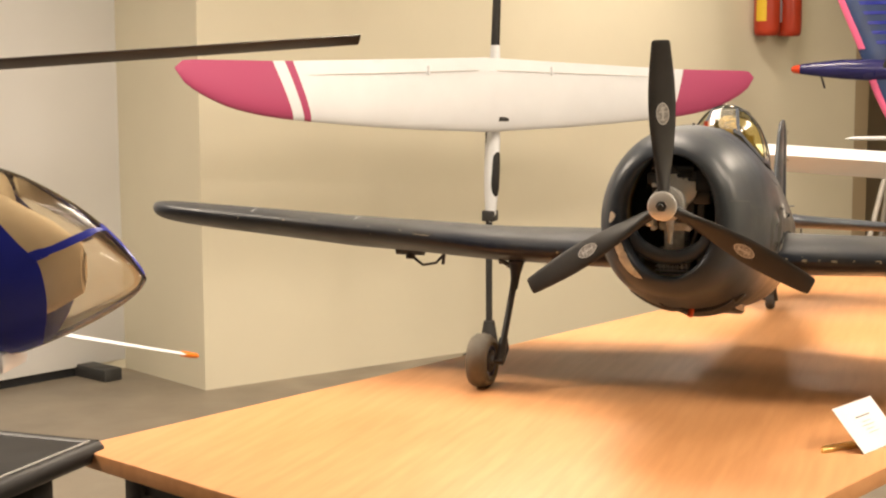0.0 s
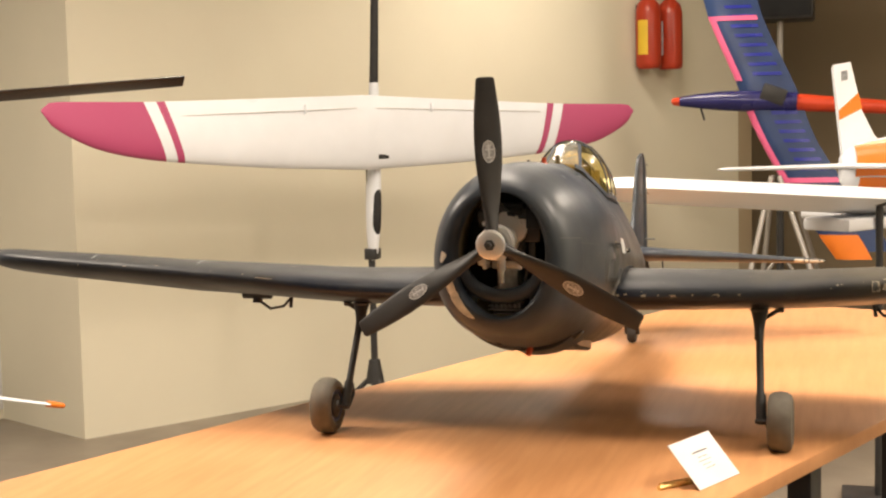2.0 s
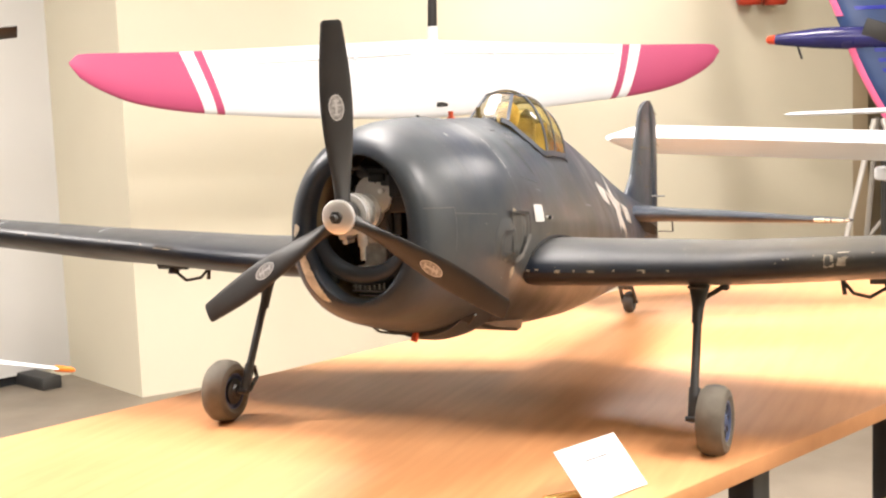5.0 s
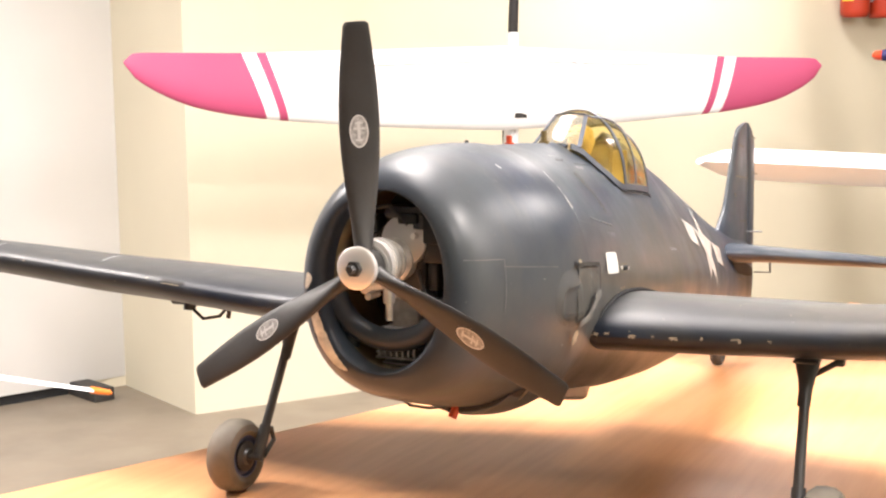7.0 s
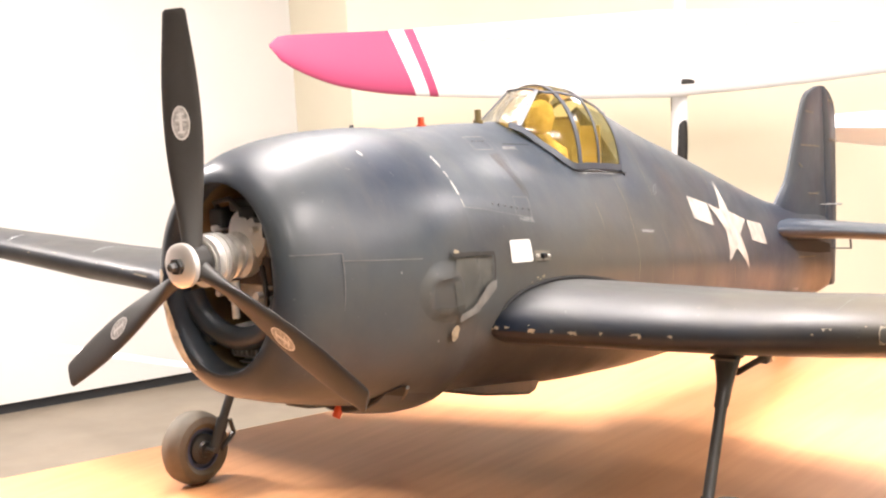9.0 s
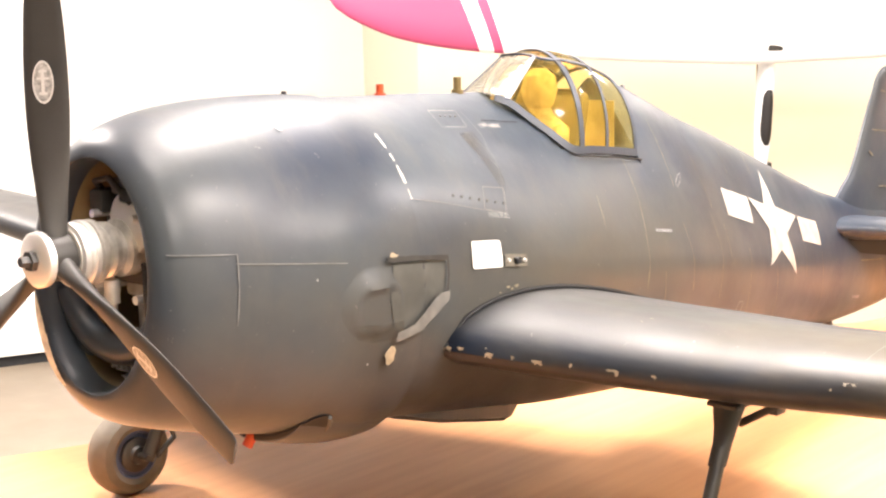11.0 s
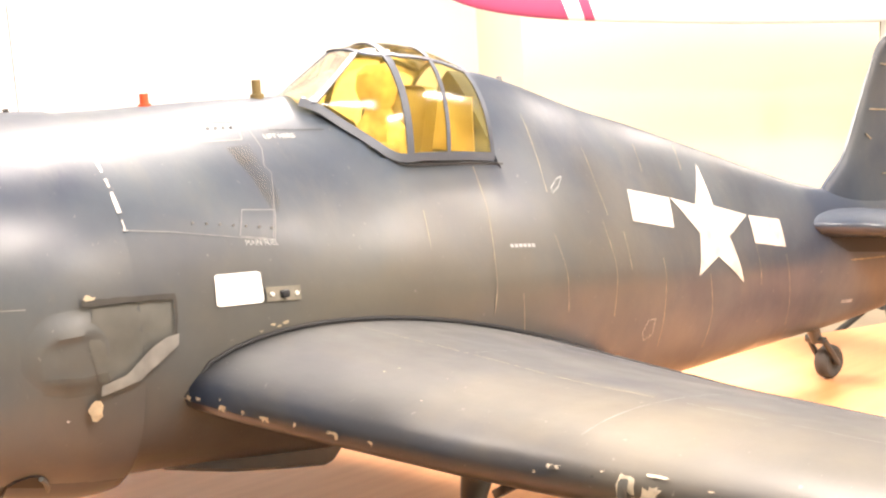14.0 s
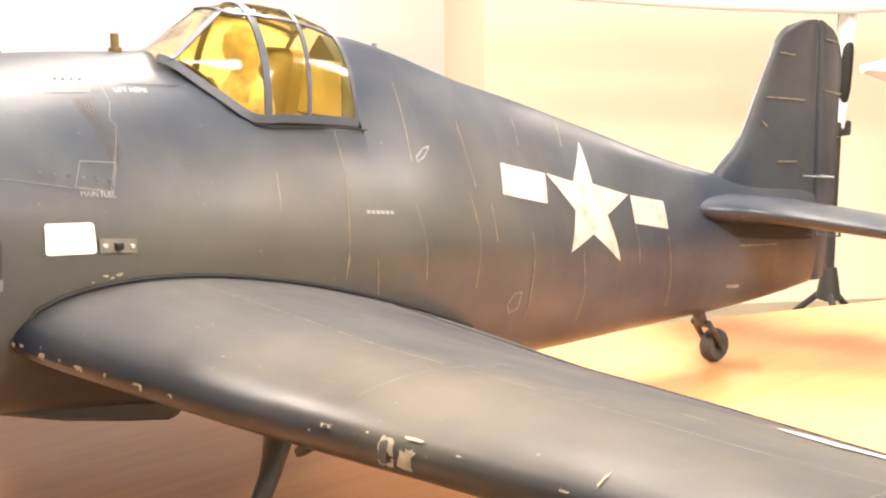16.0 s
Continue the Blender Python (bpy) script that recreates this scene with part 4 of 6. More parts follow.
# undercarriage
for sx in (-1, 1):
    hub_c = Vector((sx * 0.408, 0.356, 0.802))
    bm = tubes(([(sx * 0.369, 0.434, 0.945), (sx * 0.374, 0.378, 0.835)], 0.0064), ([(sx * 0.374, 0.382, 0.842), (sx * 0.376, 0.360, 0.797)], 0.0085))
    rings = []
    for z, y, wx, wy in ((1.000, 0.449, 0.017, 0.0100), (0.978, 0.446, 0.015, 0.0095), (0.960, 0.441, 0.0105, 0.0085), (0.948, 0.437, 0.0085, 0.0085), (0.930, 0.428, 0.0080, 0.0080)):
        rings.append([(sx * 0.3685 + wx * math.cos(a), y + wy * math.sin(a), z) for a in [2 * math.pi * k / 16 for k in range(16)]])
    loft(bm, rings)
    leg = part("undercarriage_leg", bm, M_DARKMETAL, hellcat, "dark metal undercarriage leg")
    part("axle", tubes(([(sx * 0.366, 0.356, 0.802), (sx * 0.424, 0.356, 0.802)], 0.004)), M_DARKMETAL, leg)
    part("scissor_link", tubes(([(sx * 0.372, 0.392, 0.838), (sx * 0.372, 0.398, 0.818), (sx * 0.372, 0.372, 0.80)], 0.0035)), M_DARKMETAL, leg)
    part("bracket", boxes(((sx * 0.368, 0.447, 0.981), (0.030, 0.024, 0.004)), bevel=0.001), M_DARKMETAL, leg)
    part("retract_brace", boxes(((sx * 0.390, 0.462, 0.972), (0.044, 0.010, 0.007), Matrix.Rotation(radians(-sx * 32), 4, "Y")), ((sx * 0.404, 0.466, 0.980), (0.010, 0.016, 0.012)), bevel=0.0015), M_DARKMETAL, leg, "dark retract brace")
    wm = Matrix.Translation(hub_c) @ Matrix.Rotation(radians(90), 4, "Y")
    wheel = part("wheel", lathe(bmesh.new(), [(0.028, -0.017), (0.036, -0.021), (0.045, -0.0185), (0.0505, -0.011), (0.052, 0.0), (0.0505, 0.011), (0.045, 0.0185), (0.036, 0.021), (0.028, 0.017)], wm, 48), M_RUBBERG, hellcat, "worn grey rubber wheel")
    part("rim", lathe(bmesh.new(), [(0.0, 0.0175), (0.007, 0.017), (0.009, 0.0145), (0.026, 0.0140), (0.0275, 0.0180), (0.0298, 0.0180), (0.0298, -0.0180), (0.0275, -0.0180), (0.026, -0.0140), (0.009, -0.0145), (0.007, -0.017), (0.0, -0.0175)], wm, 32), M_RIM, wheel, "blue spoked wheel rim")
    inner = Matrix.Translation(hub_c) @ Matrix.Rotation(radians(-90 * sx), 4, "Y")
    part("brake_drum", lathe(bmesh.new(), [(0.0, 0.024), (0.010, 0.024), (0.012, 0.020), (0.020, 0.0195), (0.0215, 0.0185), (0.0215, 0.012)], inner, 28), M_DARKMETAL, wheel, "dark brake drum")
    for k in range(8):
        t = 2 * math.pi * k / 8
        sp = boxes(((sx * 0.408 + sx * 0.0140, 0.356 + 0.019 * math.cos(t), 0.802 + 0.019 * math.sin(t)), (0.003, 0.0125, 0.0060), Matrix.Rotation(t, 4, "X")), bevel=0.0012)
        part("rim_slot", sp, M_DLINE, wheel, "" if k else "dark slot in the rim", smooth=False)
WZ = TOP + rise(1.39 * TS.y) + 0.0243
tw = part("tail_wheel_leg", tubes(([(0, 1.352, 0.855), (0, 1.360, 0.838), (0, 1.366, 0.826)], [0.010, 0.009, 0.008]), ([(-0.0135, 1.364, 0.829), (-0.0145, 1.393, WZ)], 0.0042), ([(0.0135, 1.364, 0.829), (0.0145, 1.393, WZ)], 0.0042), ([(-0.0145, 1.364, 0.828), (0.0145, 1.364, 0.828)], 0.0055), ([(-0.018, 1.393, WZ), (0.018, 1.393, WZ)], 0.0035)), M_DARKMETAL, hellcat, "dark metal tail wheel leg")
part("tail_wheel", lathe(bmesh.new(), [(0.0, -0.008), (0.010, -0.008), (0.013, -0.010), (0.019, -0.0105), (0.0225, -0.007), (0.0240, 0.0), (0.0225, 0.007), (0.019, 0.0105), (0.013, 0.010), (0.010, 0.008), (0.0, 0.008)], pose(0, 1.393, WZ, 0, 90, 0), 32), M_RUBBER, tw, "small black rubber tail wheel")
# retract linkages under the wings
for sx in (-1, 1):
    x0 = sx * 0.632
    part("aileron_linkage", tubes(([(x0, 0.56, 0.99), (x0, 0.555, 0.965)], 0.010), ([(x0, 0.556, 0.972), (x0 + sx * -0.03, 0.55, 0.954), (x0 - sx * 0.055, 0.56, 0.958), (x0 - sx * 0.07, 0.565, 0.975)], 0.0028), ([(x0 - sx * 0.068, 0.565, 0.955), (x0 - sx * 0.072, 0.565, 0.985)], 0.0035), ([(x0 - 0.03, 0.556, 0.983), (x0 + 0.03, 0.556, 0.983)], 0.010)), M_DARKMETAL, hellcat, "dark servo linkage under the wing")

# fittings on top
part("warning_light", tubes(([(0, 0.397, 1.240), (0, 0.397, 1.2435)], 0.006), ([(0, 0.397, 1.2435), (0, 0.397, 1.2525)], 0.0040)), M_RED, hellcat, "small red plastic fitting")
part("gun_sight", tubes(([(0, 0.512, 1.236), (0, 0.512, 1.2415)], 0.0065), ([(0, 0.512, 1.2415), (0, 0.512, 1.2545)], 0.0042)), M_BROWN, hellcat, "small brown plastic fitting")
part("pin", tubes(([(0, 0.272, 1.246), (0, 0.272, 1.2515)], 0.0025)), M_DARKMETAL, hellcat)
part("aerial_stub", tubes(([(0, 0.812, 1.228), (0, 0.812, 1.2325)], 0.003)), M_SCRATCH, hellcat)

# glazed canopy
CAN = [(0.538, 1.2375, 1.2335, 0.026), (0.552, 1.2415, 1.226, 0.037), (0.57, 1.2515, 1.210, 0.0475), (0.59, 1.2635, 1.192, 0.0605), (0.613, 1.2755, 1.1725, 0.0728), (0.65, 1.279, 1.167, 0.0742), (0.70, 1.269, 1.1615, 0.0720), (0.745, 1.250, 1.1555, 0.0712)]


def can_pt(y, t, off=0.0):
    """t from 0 (one sill) over 0.5 (the top) to 1 (the other sill)."""
    top, sill, w = ease(CAN, y)
    a = math.pi * t
    c, s = math.cos(a), math.sin(a)
    x = w * math.copysign(abs(c) ** 0.95, c)
    z = sill + (top - sill) * s ** 0.92
    if y < 0.645:
        # windscreen: straight shoulders with a flat pane between them
        k = (y - 0.552) / 0.060
        if k >= 0:
            k = min(k, 1.0)
            hx, hz = 0.035 - 0.0125 * k, 1.2305 + 0.0425 * k
        else:
            k = max(0.0, (y - 0.538) / 0.014)
            hx, hz = 0.025 + 0.010 * k, 1.2345 - 0.0040 * k
        q = min(t, 1 - t)
        if q < 0.4:
            v = q / 0.4
            fx, fz = w + (hx - w) * v, sill + (hz - sill) * v
            bow = 0.10 * math.sin(math.pi * v) * abs(hz - sill)
            fx, fz = fx + bow, fz + bow * 0.6
        else:
            v = (q - 0.4) / 0.1
            fx, fz = hx * (1 - v), hz + (top - hz) * (1 - (1 - v) ** 2) ** 0.8
        fx = math.copysign(fx, c)
        b = 1.0 if y < 0.615 else 1 - (y - 0.615) / 0.03
        x, z = x + (fx - x) * b, z + (fz - z) * b
    n = Vector((c, 0, s)) * off
    return Vector((x, y, z)) + n


def pane(name, y0, y1, t0, t1, material, parent, label=""):
    """One piece of glazing between two stations and two arcs."""
    nt, ny = max(6, int((t1 - t0) * 40)), max(6, int((y1 - y0) / 0.005))
    bm = bmesh.new()
    loft(bm, [[can_pt(y0 + (y1 - y0) * i / ny, t0 + (t1 - t0) * k / nt) for k in range(nt + 1)] for i in range(ny + 1)], False, False)
    return part(name, bm, material, parent, label)


canopy = pane("canopy", 0.612, 0.674, 0.0, 1.0, M_YELLOWGLASS, hellcat, "amber tinted canopy glazing")
pane("rear_pane", 0.674, 0.738, 0.0, 1.0, M_YELLOWGLASS, canopy)
for t0, t1 in ((0.0, 0.4), (0.6, 1.0)):
    pane("side_pane", 0.538, 0.612, t0, t1, M_YELLOWGLASS, canopy)
pane("windscreen", 0.538, 0.612, 0.4, 0.6, M_WINDSCREEN, canopy, "windscreen with white glare painted into its glass")


def strip(curve, w, h=0.0011):
    """A flat bar along (station, arc) points of the canopy."""
    bm = bmesh.new()
    rings = []
    P = [can_pt(y, t) for y, t in curve]
    for i, (y, t) in enumerate(curve):
        d = (P[min(i + 1, len(P) - 1)] - P[max(i - 1, 0)]).normalized()
        n = (can_pt(y, t, 1.0) - can_pt(y, t)).normalized()
        s = d.cross(n).normalized()
        rings.append([P[i] + s * w / 2 - n * 0.001, P[i] + s * w / 2 + n * h, P[i] - s * w / 2 + n * h, P[i] - s * w / 2 - n * 0.001])
    return loft(bm, rings)


def lean(y_sill, y_top):
    return [(y_sill + (y_top - y_sill) * math.sin(math.pi * i / 32), i / 32) for i in range(33)]


for t0 in (0.4, 0.6):
    part("windscreen_post", strip([(0.549 + 0.063 * i / 16, t0) for i in range(17)], 0.0060), M_FRAME, canopy, "blue-grey windscreen post")
part("canopy_arch", strip([(0.612, 0.4 + 0.2 * i / 12) for i in range(13)], 0.0075), M_FRAME, canopy, "blue-grey windscreen arch")
part("canopy_arch", strip(lean(0.630, 0.639), 0.0078), M_FRAME, canopy)
part("canopy_arch", strip([(0.677 + 0.014 * math.sin(math.pi * i / 32), i / 32) for i in range(33)], 0.0042), M_FRAME, canopy)
part("canopy_arch", strip([(0.7350, i / 32) for i in range(33)], 0.0048), M_FRAME, canopy)
for t0 in (0.0, 1.0):
    part("canopy_sill", strip([(0.540 + 0.197 * i / 30, abs(t0 - 0.008)) for i in range(31)], 0.0082, 0.0016), M_FRAME, canopy, "blue-grey canopy sill")
    lip = [can_pt(0.545 + 0.200 * i / 30, t0) + Vector((math.copysign(0.0012, 0.5 - t0), 0.002, -0.0040)) for i in range(31)]
    part("sill_gap", tubes((lip, 0.0011), n=6), M_DLINE, canopy, "dark gap below the canopy sill")
for t0, t1 in ((0.4, 0.34), (0.6, 0.66)):
    part("canopy_rail", strip([(0.612 + 0.121 * i / 24, t0 + (t1 - t0) * min(1, i / 8)) for i in range(25)], 0.0055), M_FRAME, canopy)
# pale lining below the glazing
bm = bmesh.new()
rows = []
for i in range(25):
    y = 0.560 + 0.180 * i / 24
    z = ease(CUT, y)[0] + 0.0025
    w = max(0.006, ease(CAN, y)[2] - 0.008)
    rows.append([(w * k, y, z + 0.004 * abs(k) ** 3) for k in (-1, -0.75, -0.5, -0.25, 0, 0.25, 0.5, 0.75, 1)])
loft(bm, rows, False, False)
part("cockpit_lining", bm, M_COCKPIT, hellcat, "tan cockpit lining", flip=True)
part("rear_bulkhead", boxes(((0, 0.7395, 1.190), (0.078, 0.002, 0.056)), bevel=0.0005), M_COCKPIT, hellcat, "tan cockpit bulkhead")
part("seat_back", boxes(((0, 0.690, 1.197), (0.062, 0.010, 0.072), Matrix.Rotation(radians(-12), 4, "X")), bevel=0.012), M_BROWN, hellcat, "brown seat back")
part("instrument_hood", boxes(((0, 0.592, 1.197), (0.070, 0.018, 0.026), Matrix.Rotation(radians(20), 4, "X")), bevel=0.004), M_BROWN, hellcat, "brown instrument hood")
# seated figure, plain
bm = bmesh.new()
rings = []
for z, wx, wy in ((1.150, 0.036, 0.026), (1.175, 0.038, 0.026), (1.195, 0.034, 0.022), (1.206, 0.018, 0.015), (1.214, 0.013, 0.013), (1.220, 0.016, 0.018), (1.235, 0.020, 0.022), (1.250, 0.017, 0.019), (1.258, 0.008, 0.009)):
    rings.append([(wx * math.cos(t), 0.650 + wy * math.sin(t), z) for t in [2 * math.pi * k / 20 for k in range(20)]])
loft(bm, rings)
for sg in (-1, 1):
    tube(bm, [(sg * 0.034, 0.645, 1.190), (sg * 0.046, 0.632, 1.176), (sg * 0.034, 0.614, 1.180)], [0.010, 0.009, 0.007], 10)
solid("pilot_figure", bm, M_DOLL, "plain tan seated figure inside the canopy", "figurine")

# ---- markings on the body ----
def skin(y, z, off=0.0009, side=1):
    return Vector((side * (half_width(y, z) + off), y, z))


def decal(name, outline, material, label="", off=0.0009, step=0.012, parent=None):
    """A painted or stuck patch that follows the body; outline in (station, height)."""
    bm = bmesh.new()
    bm.faces.new([bm.verts.new((0, y, z)) for y, z in outline])
    bm.normal_update()
    bmesh.ops.triangulate(bm, faces=bm.faces)
    for _ in range(5):
        long = [e for e in bm.edges if e.calc_length() > step]
        if not long:
            break
        bmesh.ops.subdivide_edges(bm, edges=long, cuts=1)
        bmesh.ops.triangulate(bm, faces=bm.faces)
    for v in bm.verts:
        v.co = skin(v.co.y, v.co.z, off)
    return part(name, bm, material, parent or fuselage, label, flip=True)


def line_decal(name, pts, width, material, label="", off=0.0009, seed=0, wobble=0.35):
    """A scratch or seam along (station, height) points, with an uneven width."""
    rnd = random.Random(seed)
    fine = []
    for (y0, z0), (y1, z1) in zip(pts, pts[1:]):
        n = max(2, int(math.hypot(y1 - y0, z1 - z0) / 0.006))
        fine += [(y0 + (y1 - y0) * i / n, z0 + (z1 - z0) * i / n) for i in range(n)]
    fine.append(pts[-1])
    bm = bmesh.new()
    rows = []
    for i, (y, z) in enumerate(fine):
        a, b = fine[max(i - 1, 0)], fine[min(i + 1, len(fine) - 1)]
        d = Vector((b[0] - a[0], b[1] - a[1])).normalized()
        w = width / 2 * (1 - wobble * rnd.random())
        rows.append([bm.verts.new(skin(y - d.y * w, z + d.x * w, off)), bm.verts.new(skin(y + d.y * w, z - d.x * w, off))])
    for p, q in zip(rows, rows[1:]):
        bm.faces.new((p[0], p[1], q[1], q[0]))
    return part(name, bm, material, fuselage, label, flip=True)


star = [(1.097, 1.105), (1.093, 1.057), (1.158, 1.036), (1.106, 1.019), (1.123, 0.961), (1.072, 1.002), (1.025, 0.988), (1.046, 1.033), (1.010, 1.079), (1.056, 1.064)]
decal("star_insignia", star, M_WHITE, "worn white star")
decal("insignia_bar", [(0.936, 1.099), (1.008, 1.079), (0.997, 1.047), (0.924, 1.067)], M_WHITE, "worn white bar")
decal("insignia_bar", [(1.162, 1.035), (1.23, 1.019), (1.229, 0.985), (1.159, 1.002)], M_WHITE, "worn white bar")
decal("sticker", [(0.374, 1.1095), (0.376, 1.1110), (0.415, 1.1070), (0.418, 1.105), (0.4175, 1.083), (0.415, 1.081), (0.375, 1.0850), (0.372, 1.087)], M_STICKER, "small blank white sticker", 0.0014)
decal("switch_plate", [(0.4205, 1.0930), (0.4550, 1.0885), (0.4540, 1.0765), (0.4195, 1.0810)], M_PLATE, "grey metal switch plate", 0.0022)
for y, z, r in ((0.4250, 1.0865, 0.0017), (0.4498, 1.0830, 0.0017)):
    part("switch_screw", tubes(([skin(y, z, 0.002), skin(y, z, 0.0045)], r), n=10), M_STEEL, fuselage)
part("switch_knob", boxes((skin(0.4370, 1.0848, 0.004), (0.006, 0.007, 0.006)), bevel=0.001), M_DLINE, fuselage)
seams = [[(0.809, 1.194), (0.801, 1.15), (0.794, 1.117)], [(0.705, 1.154), (0.702, 1.115), (0.689, 1.065), (0.68, 1.017)], [(0.887, 1.149), (0.883, 1.115), (0.882, 1.08)],
         [(0.987, 1.141), (0.978, 1.112)], [(1.07, 1.129), (1.058, 1.103)], [(0.783, 1.077), (0.786, 1.049), (0.786, 0.997)], [(0.869, 1.076), (0.87, 1.036), (0.862, 0.976)],
         [(0.959, 1.021), (0.957, 0.971), (0.954, 0.917)], [(1.049, 0.986), (1.057, 0.937), (1.053, 0.894)], [(1.227, 0.976), (1.236, 0.924), (1.24, 0.88)], [(0.62, 1.125), (0.613, 1.091)],
         [(1.16, 1.00), (1.165, 0.95)], [(0.72, 1.03), (0.722, 0.99)], [(0.90, 1.06), (0.896, 1.02)]]
for i, sm in enumerate(seams):
    line_decal("worn_seam", sm, 0.0015, M_LINE, "worn pale panel seam" if i == 0 else "", seed=i, wobble=0.75)
for i, ov in enumerate(([(0.827, 1.128), (0.815, 1.119), (0.802, 1.115), (0.803, 1.12), (0.817, 1.127), (0.827, 1.128)], [(0.94, 0.956), (0.937, 0.938), (0.923, 0.934), (0.918, 0.945), (0.927, 0.957), (0.94, 0.956)])):
    line_decal("scratch", ov, 0.0011, M_SCRATCH, seed=40 + i)
# access panels and their seams
line_decal("panel_seam", [(0.303, 1.158), (0.346, 1.150), (0.443, 1.1275)], 0.0008, M_SEAM, "faint panel seam", seed=3)
for k in range(7):
    y, z = 0.368 + 0.0125 * k, 1.1535 - 0.0026 * k
    part("rivet", tubes(([skin(y, z, 0.0002), skin(y, z, 0.0012)], 0.0013), n=8), M_SEAM, fuselage)
line_decal("panel_seam", [(0.419, 1.156), (0.453, 1.151), (0.4425, 1.1285), (0.4085, 1.1365), (0.419, 1.156)], 0.0010, M_SEAM, "pale access panel outline", seed=7)
line_decal("panel_seam", [(0.469, 1.222), (0.47, 1.199), (0.462, 1.186), (0.466, 1.18), (0.44, 1.128)], 0.0009, M_SEAM, seed=8)
line_decal("panel_seam", [(0.490, 1.2125), (0.550, 1.2065)], 0.0010, M_DLINE, seed=10)
# cowling edge with bright chips
for i, (za, zb, w) in enumerate(((1.2135, 1.2015, 0.0034), (1.1965, 1.190, 0.0028), (1.1865, 1.171, 0.0040), (1.166, 1.158, 0.0016))):
    line_decal("edge_chip", [(0.3052, za), (0.3052, zb)], w, M_WHITE, "bright chipped cowling edge" if i == 0 else "", seed=20 + i, off=0.0034)
# cowling seam on the side
for i, sm in enumerate(([(0.062, 1.137), (0.114, 1.133)], [(0.112, 1.1255), (0.150, 1.121), (0.215, 1.1135)], [(0.114, 1.133), (0.1125, 1.11), (0.110, 1.075)])):
    line_decal("cowling_seam", sm, 0.0012, M_SEAM, "pale cowling seam" if i == 0 else "", seed=30 + i)
for i, (y, z, r) in enumerate(((0.183, 1.1035, 0.0014), (0.20, 1.226, 0.003), (0.24, 1.02, 0.0014))):
    rnd = random.Random(60 + i)
    decal("paint_chip", [(y + r * (0.6 + 0.6 * rnd.random()) * math.cos(t), z + r * (0.6 + 0.6 * rnd.random()) * math.sin(t)) for t in [2 * math.pi * k / 7 for k in range(7)]], M_SCRATCH)
# exhaust cut-out: sunken olive patch, edge shadow painted as a dark L, torn tape
decal("bare_patch", [(0.264, 1.106), (0.334, 1.102), (0.331, 1.072), (0.312, 1.058), (0.292, 1.048), (0.264, 1.046), (0.258, 1.078)], M_PATCH, "bare tan-grey patch behind the cowling", 0.0010)
line_decal("patch_edge_shade", [(0.255, 1.1115), (0.29, 1.1085), (0.334, 1.1025)], 0.0055, M_NEARBLACK, "shadow painted along the edge of the exhaust cut-out", off=0.005, seed=51)
line_decal("patch_edge_shade", [(0.3335, 1.103), (0.3325, 1.085), (0.330, 1.070)], 0.003, M_NEARBLACK, off=0.005, seed=52)
decal("torn_tape", [(0.333, 1.073), (0.332, 1.064), (0.313, 1.052), (0.296, 1.043), (0.263, 1.037), (0.264, 1.046), (0.284, 1.050), (0.302, 1.064), (0.321, 1.072)], M_TAPE, "torn grey tape", 0.006)
decal("paint_chip", [(0.253, 1.027), (0.256, 1.032), (0.259, 1.0345), (0.263, 1.0335), (0.2655, 1.029), (0.2645, 1.024), (0.2655, 1.020), (0.261, 1.016), (0.257, 1.0175), (0.256, 1.022)], M_CHIP, "cream paint chip", 0.005)
decal("paint_chip", [(0.256, 1.1145), (0.2585, 1.1175), (0.261, 1.1170), (0.2635, 1.1150), (0.2665, 1.1148), (0.2640, 1.1128), (0.258, 1.1130)], M_CHIP, "", 0.006)
bm = bmesh.new()
rows = []
for k in range(25):
    row = []
    for m in range(21):
        a, r = k / 12 - 1, m / 10 - 1
        d = max(0.0, 1 - (a * a + r * r)) ** 1.6
        dent = max(0.0, 1 - ((a - 0.10) / 0.62) ** 4 - ((r + 0.16) / 0.52) ** 4) ** 0.5
        row.append(bm.verts.new(skin(0.243 + 0.040 * a, 1.074 + 0.034 * r, -0.0004 + 0.0062 * d - 0.0056 * dent * d)))
    rows.append(row)
for p, q in zip(rows, rows[1:]):
    for m in range(20):
        bm.faces.new((p[m], p[m + 1], q[m + 1], q[m]))
part("exhaust_bulge", bm, M_NAVY, cowl, "dented exhaust bulge", flip=True)
decal("oil_stain", [(0.214, 1.060), (0.232, 1.058), (0.252, 1.055), (0.270, 1.056), (0.271, 1.044), (0.258, 1.040), (0.238, 1.041), (0.220, 1.047)], M_STAIN, "brown exhaust stain", 0.0052)

# bare primer along the cowling lip
LIP = [body_ring(COWL, y, lean=0.06) for y in (0.074, 0.064, 0.060, 0.0575, 0.055)] + [inner_ring(*m) for m in MOUTH[:3]]
rnd = random.Random(4)
bm = bmesh.new()
mid = Vector((0, 0.074, 1.108))
cells = {}
for k in range(24, 40):
    for m in range(len(LIP)):
        p = Vector(LIP[m][k])
        core = Vector((p.x * 0.90, 0.074, mid.z + (p.z - mid.z) * 0.92))
        cells[k, m] = bm.verts.new(p + (p - core).normalized() * (0.0012 + 0.0003 * rnd.random()))
grid = {key: v.co.copy() for key, v in cells.items()}
bm.free()
bm = bmesh.new()


def lip_at(a, m):
    """A point of the lip between the angles and rings of its grid."""
    k0, m0 = int(a), int(m)
    fa, fm = a - k0, m - m0
    return grid[k0, m0].lerp(grid[k0 + 1, m0], fa).lerp(grid[k0, m0 + 1].lerp(grid[k0 + 1, m0 + 1], fa), fm)


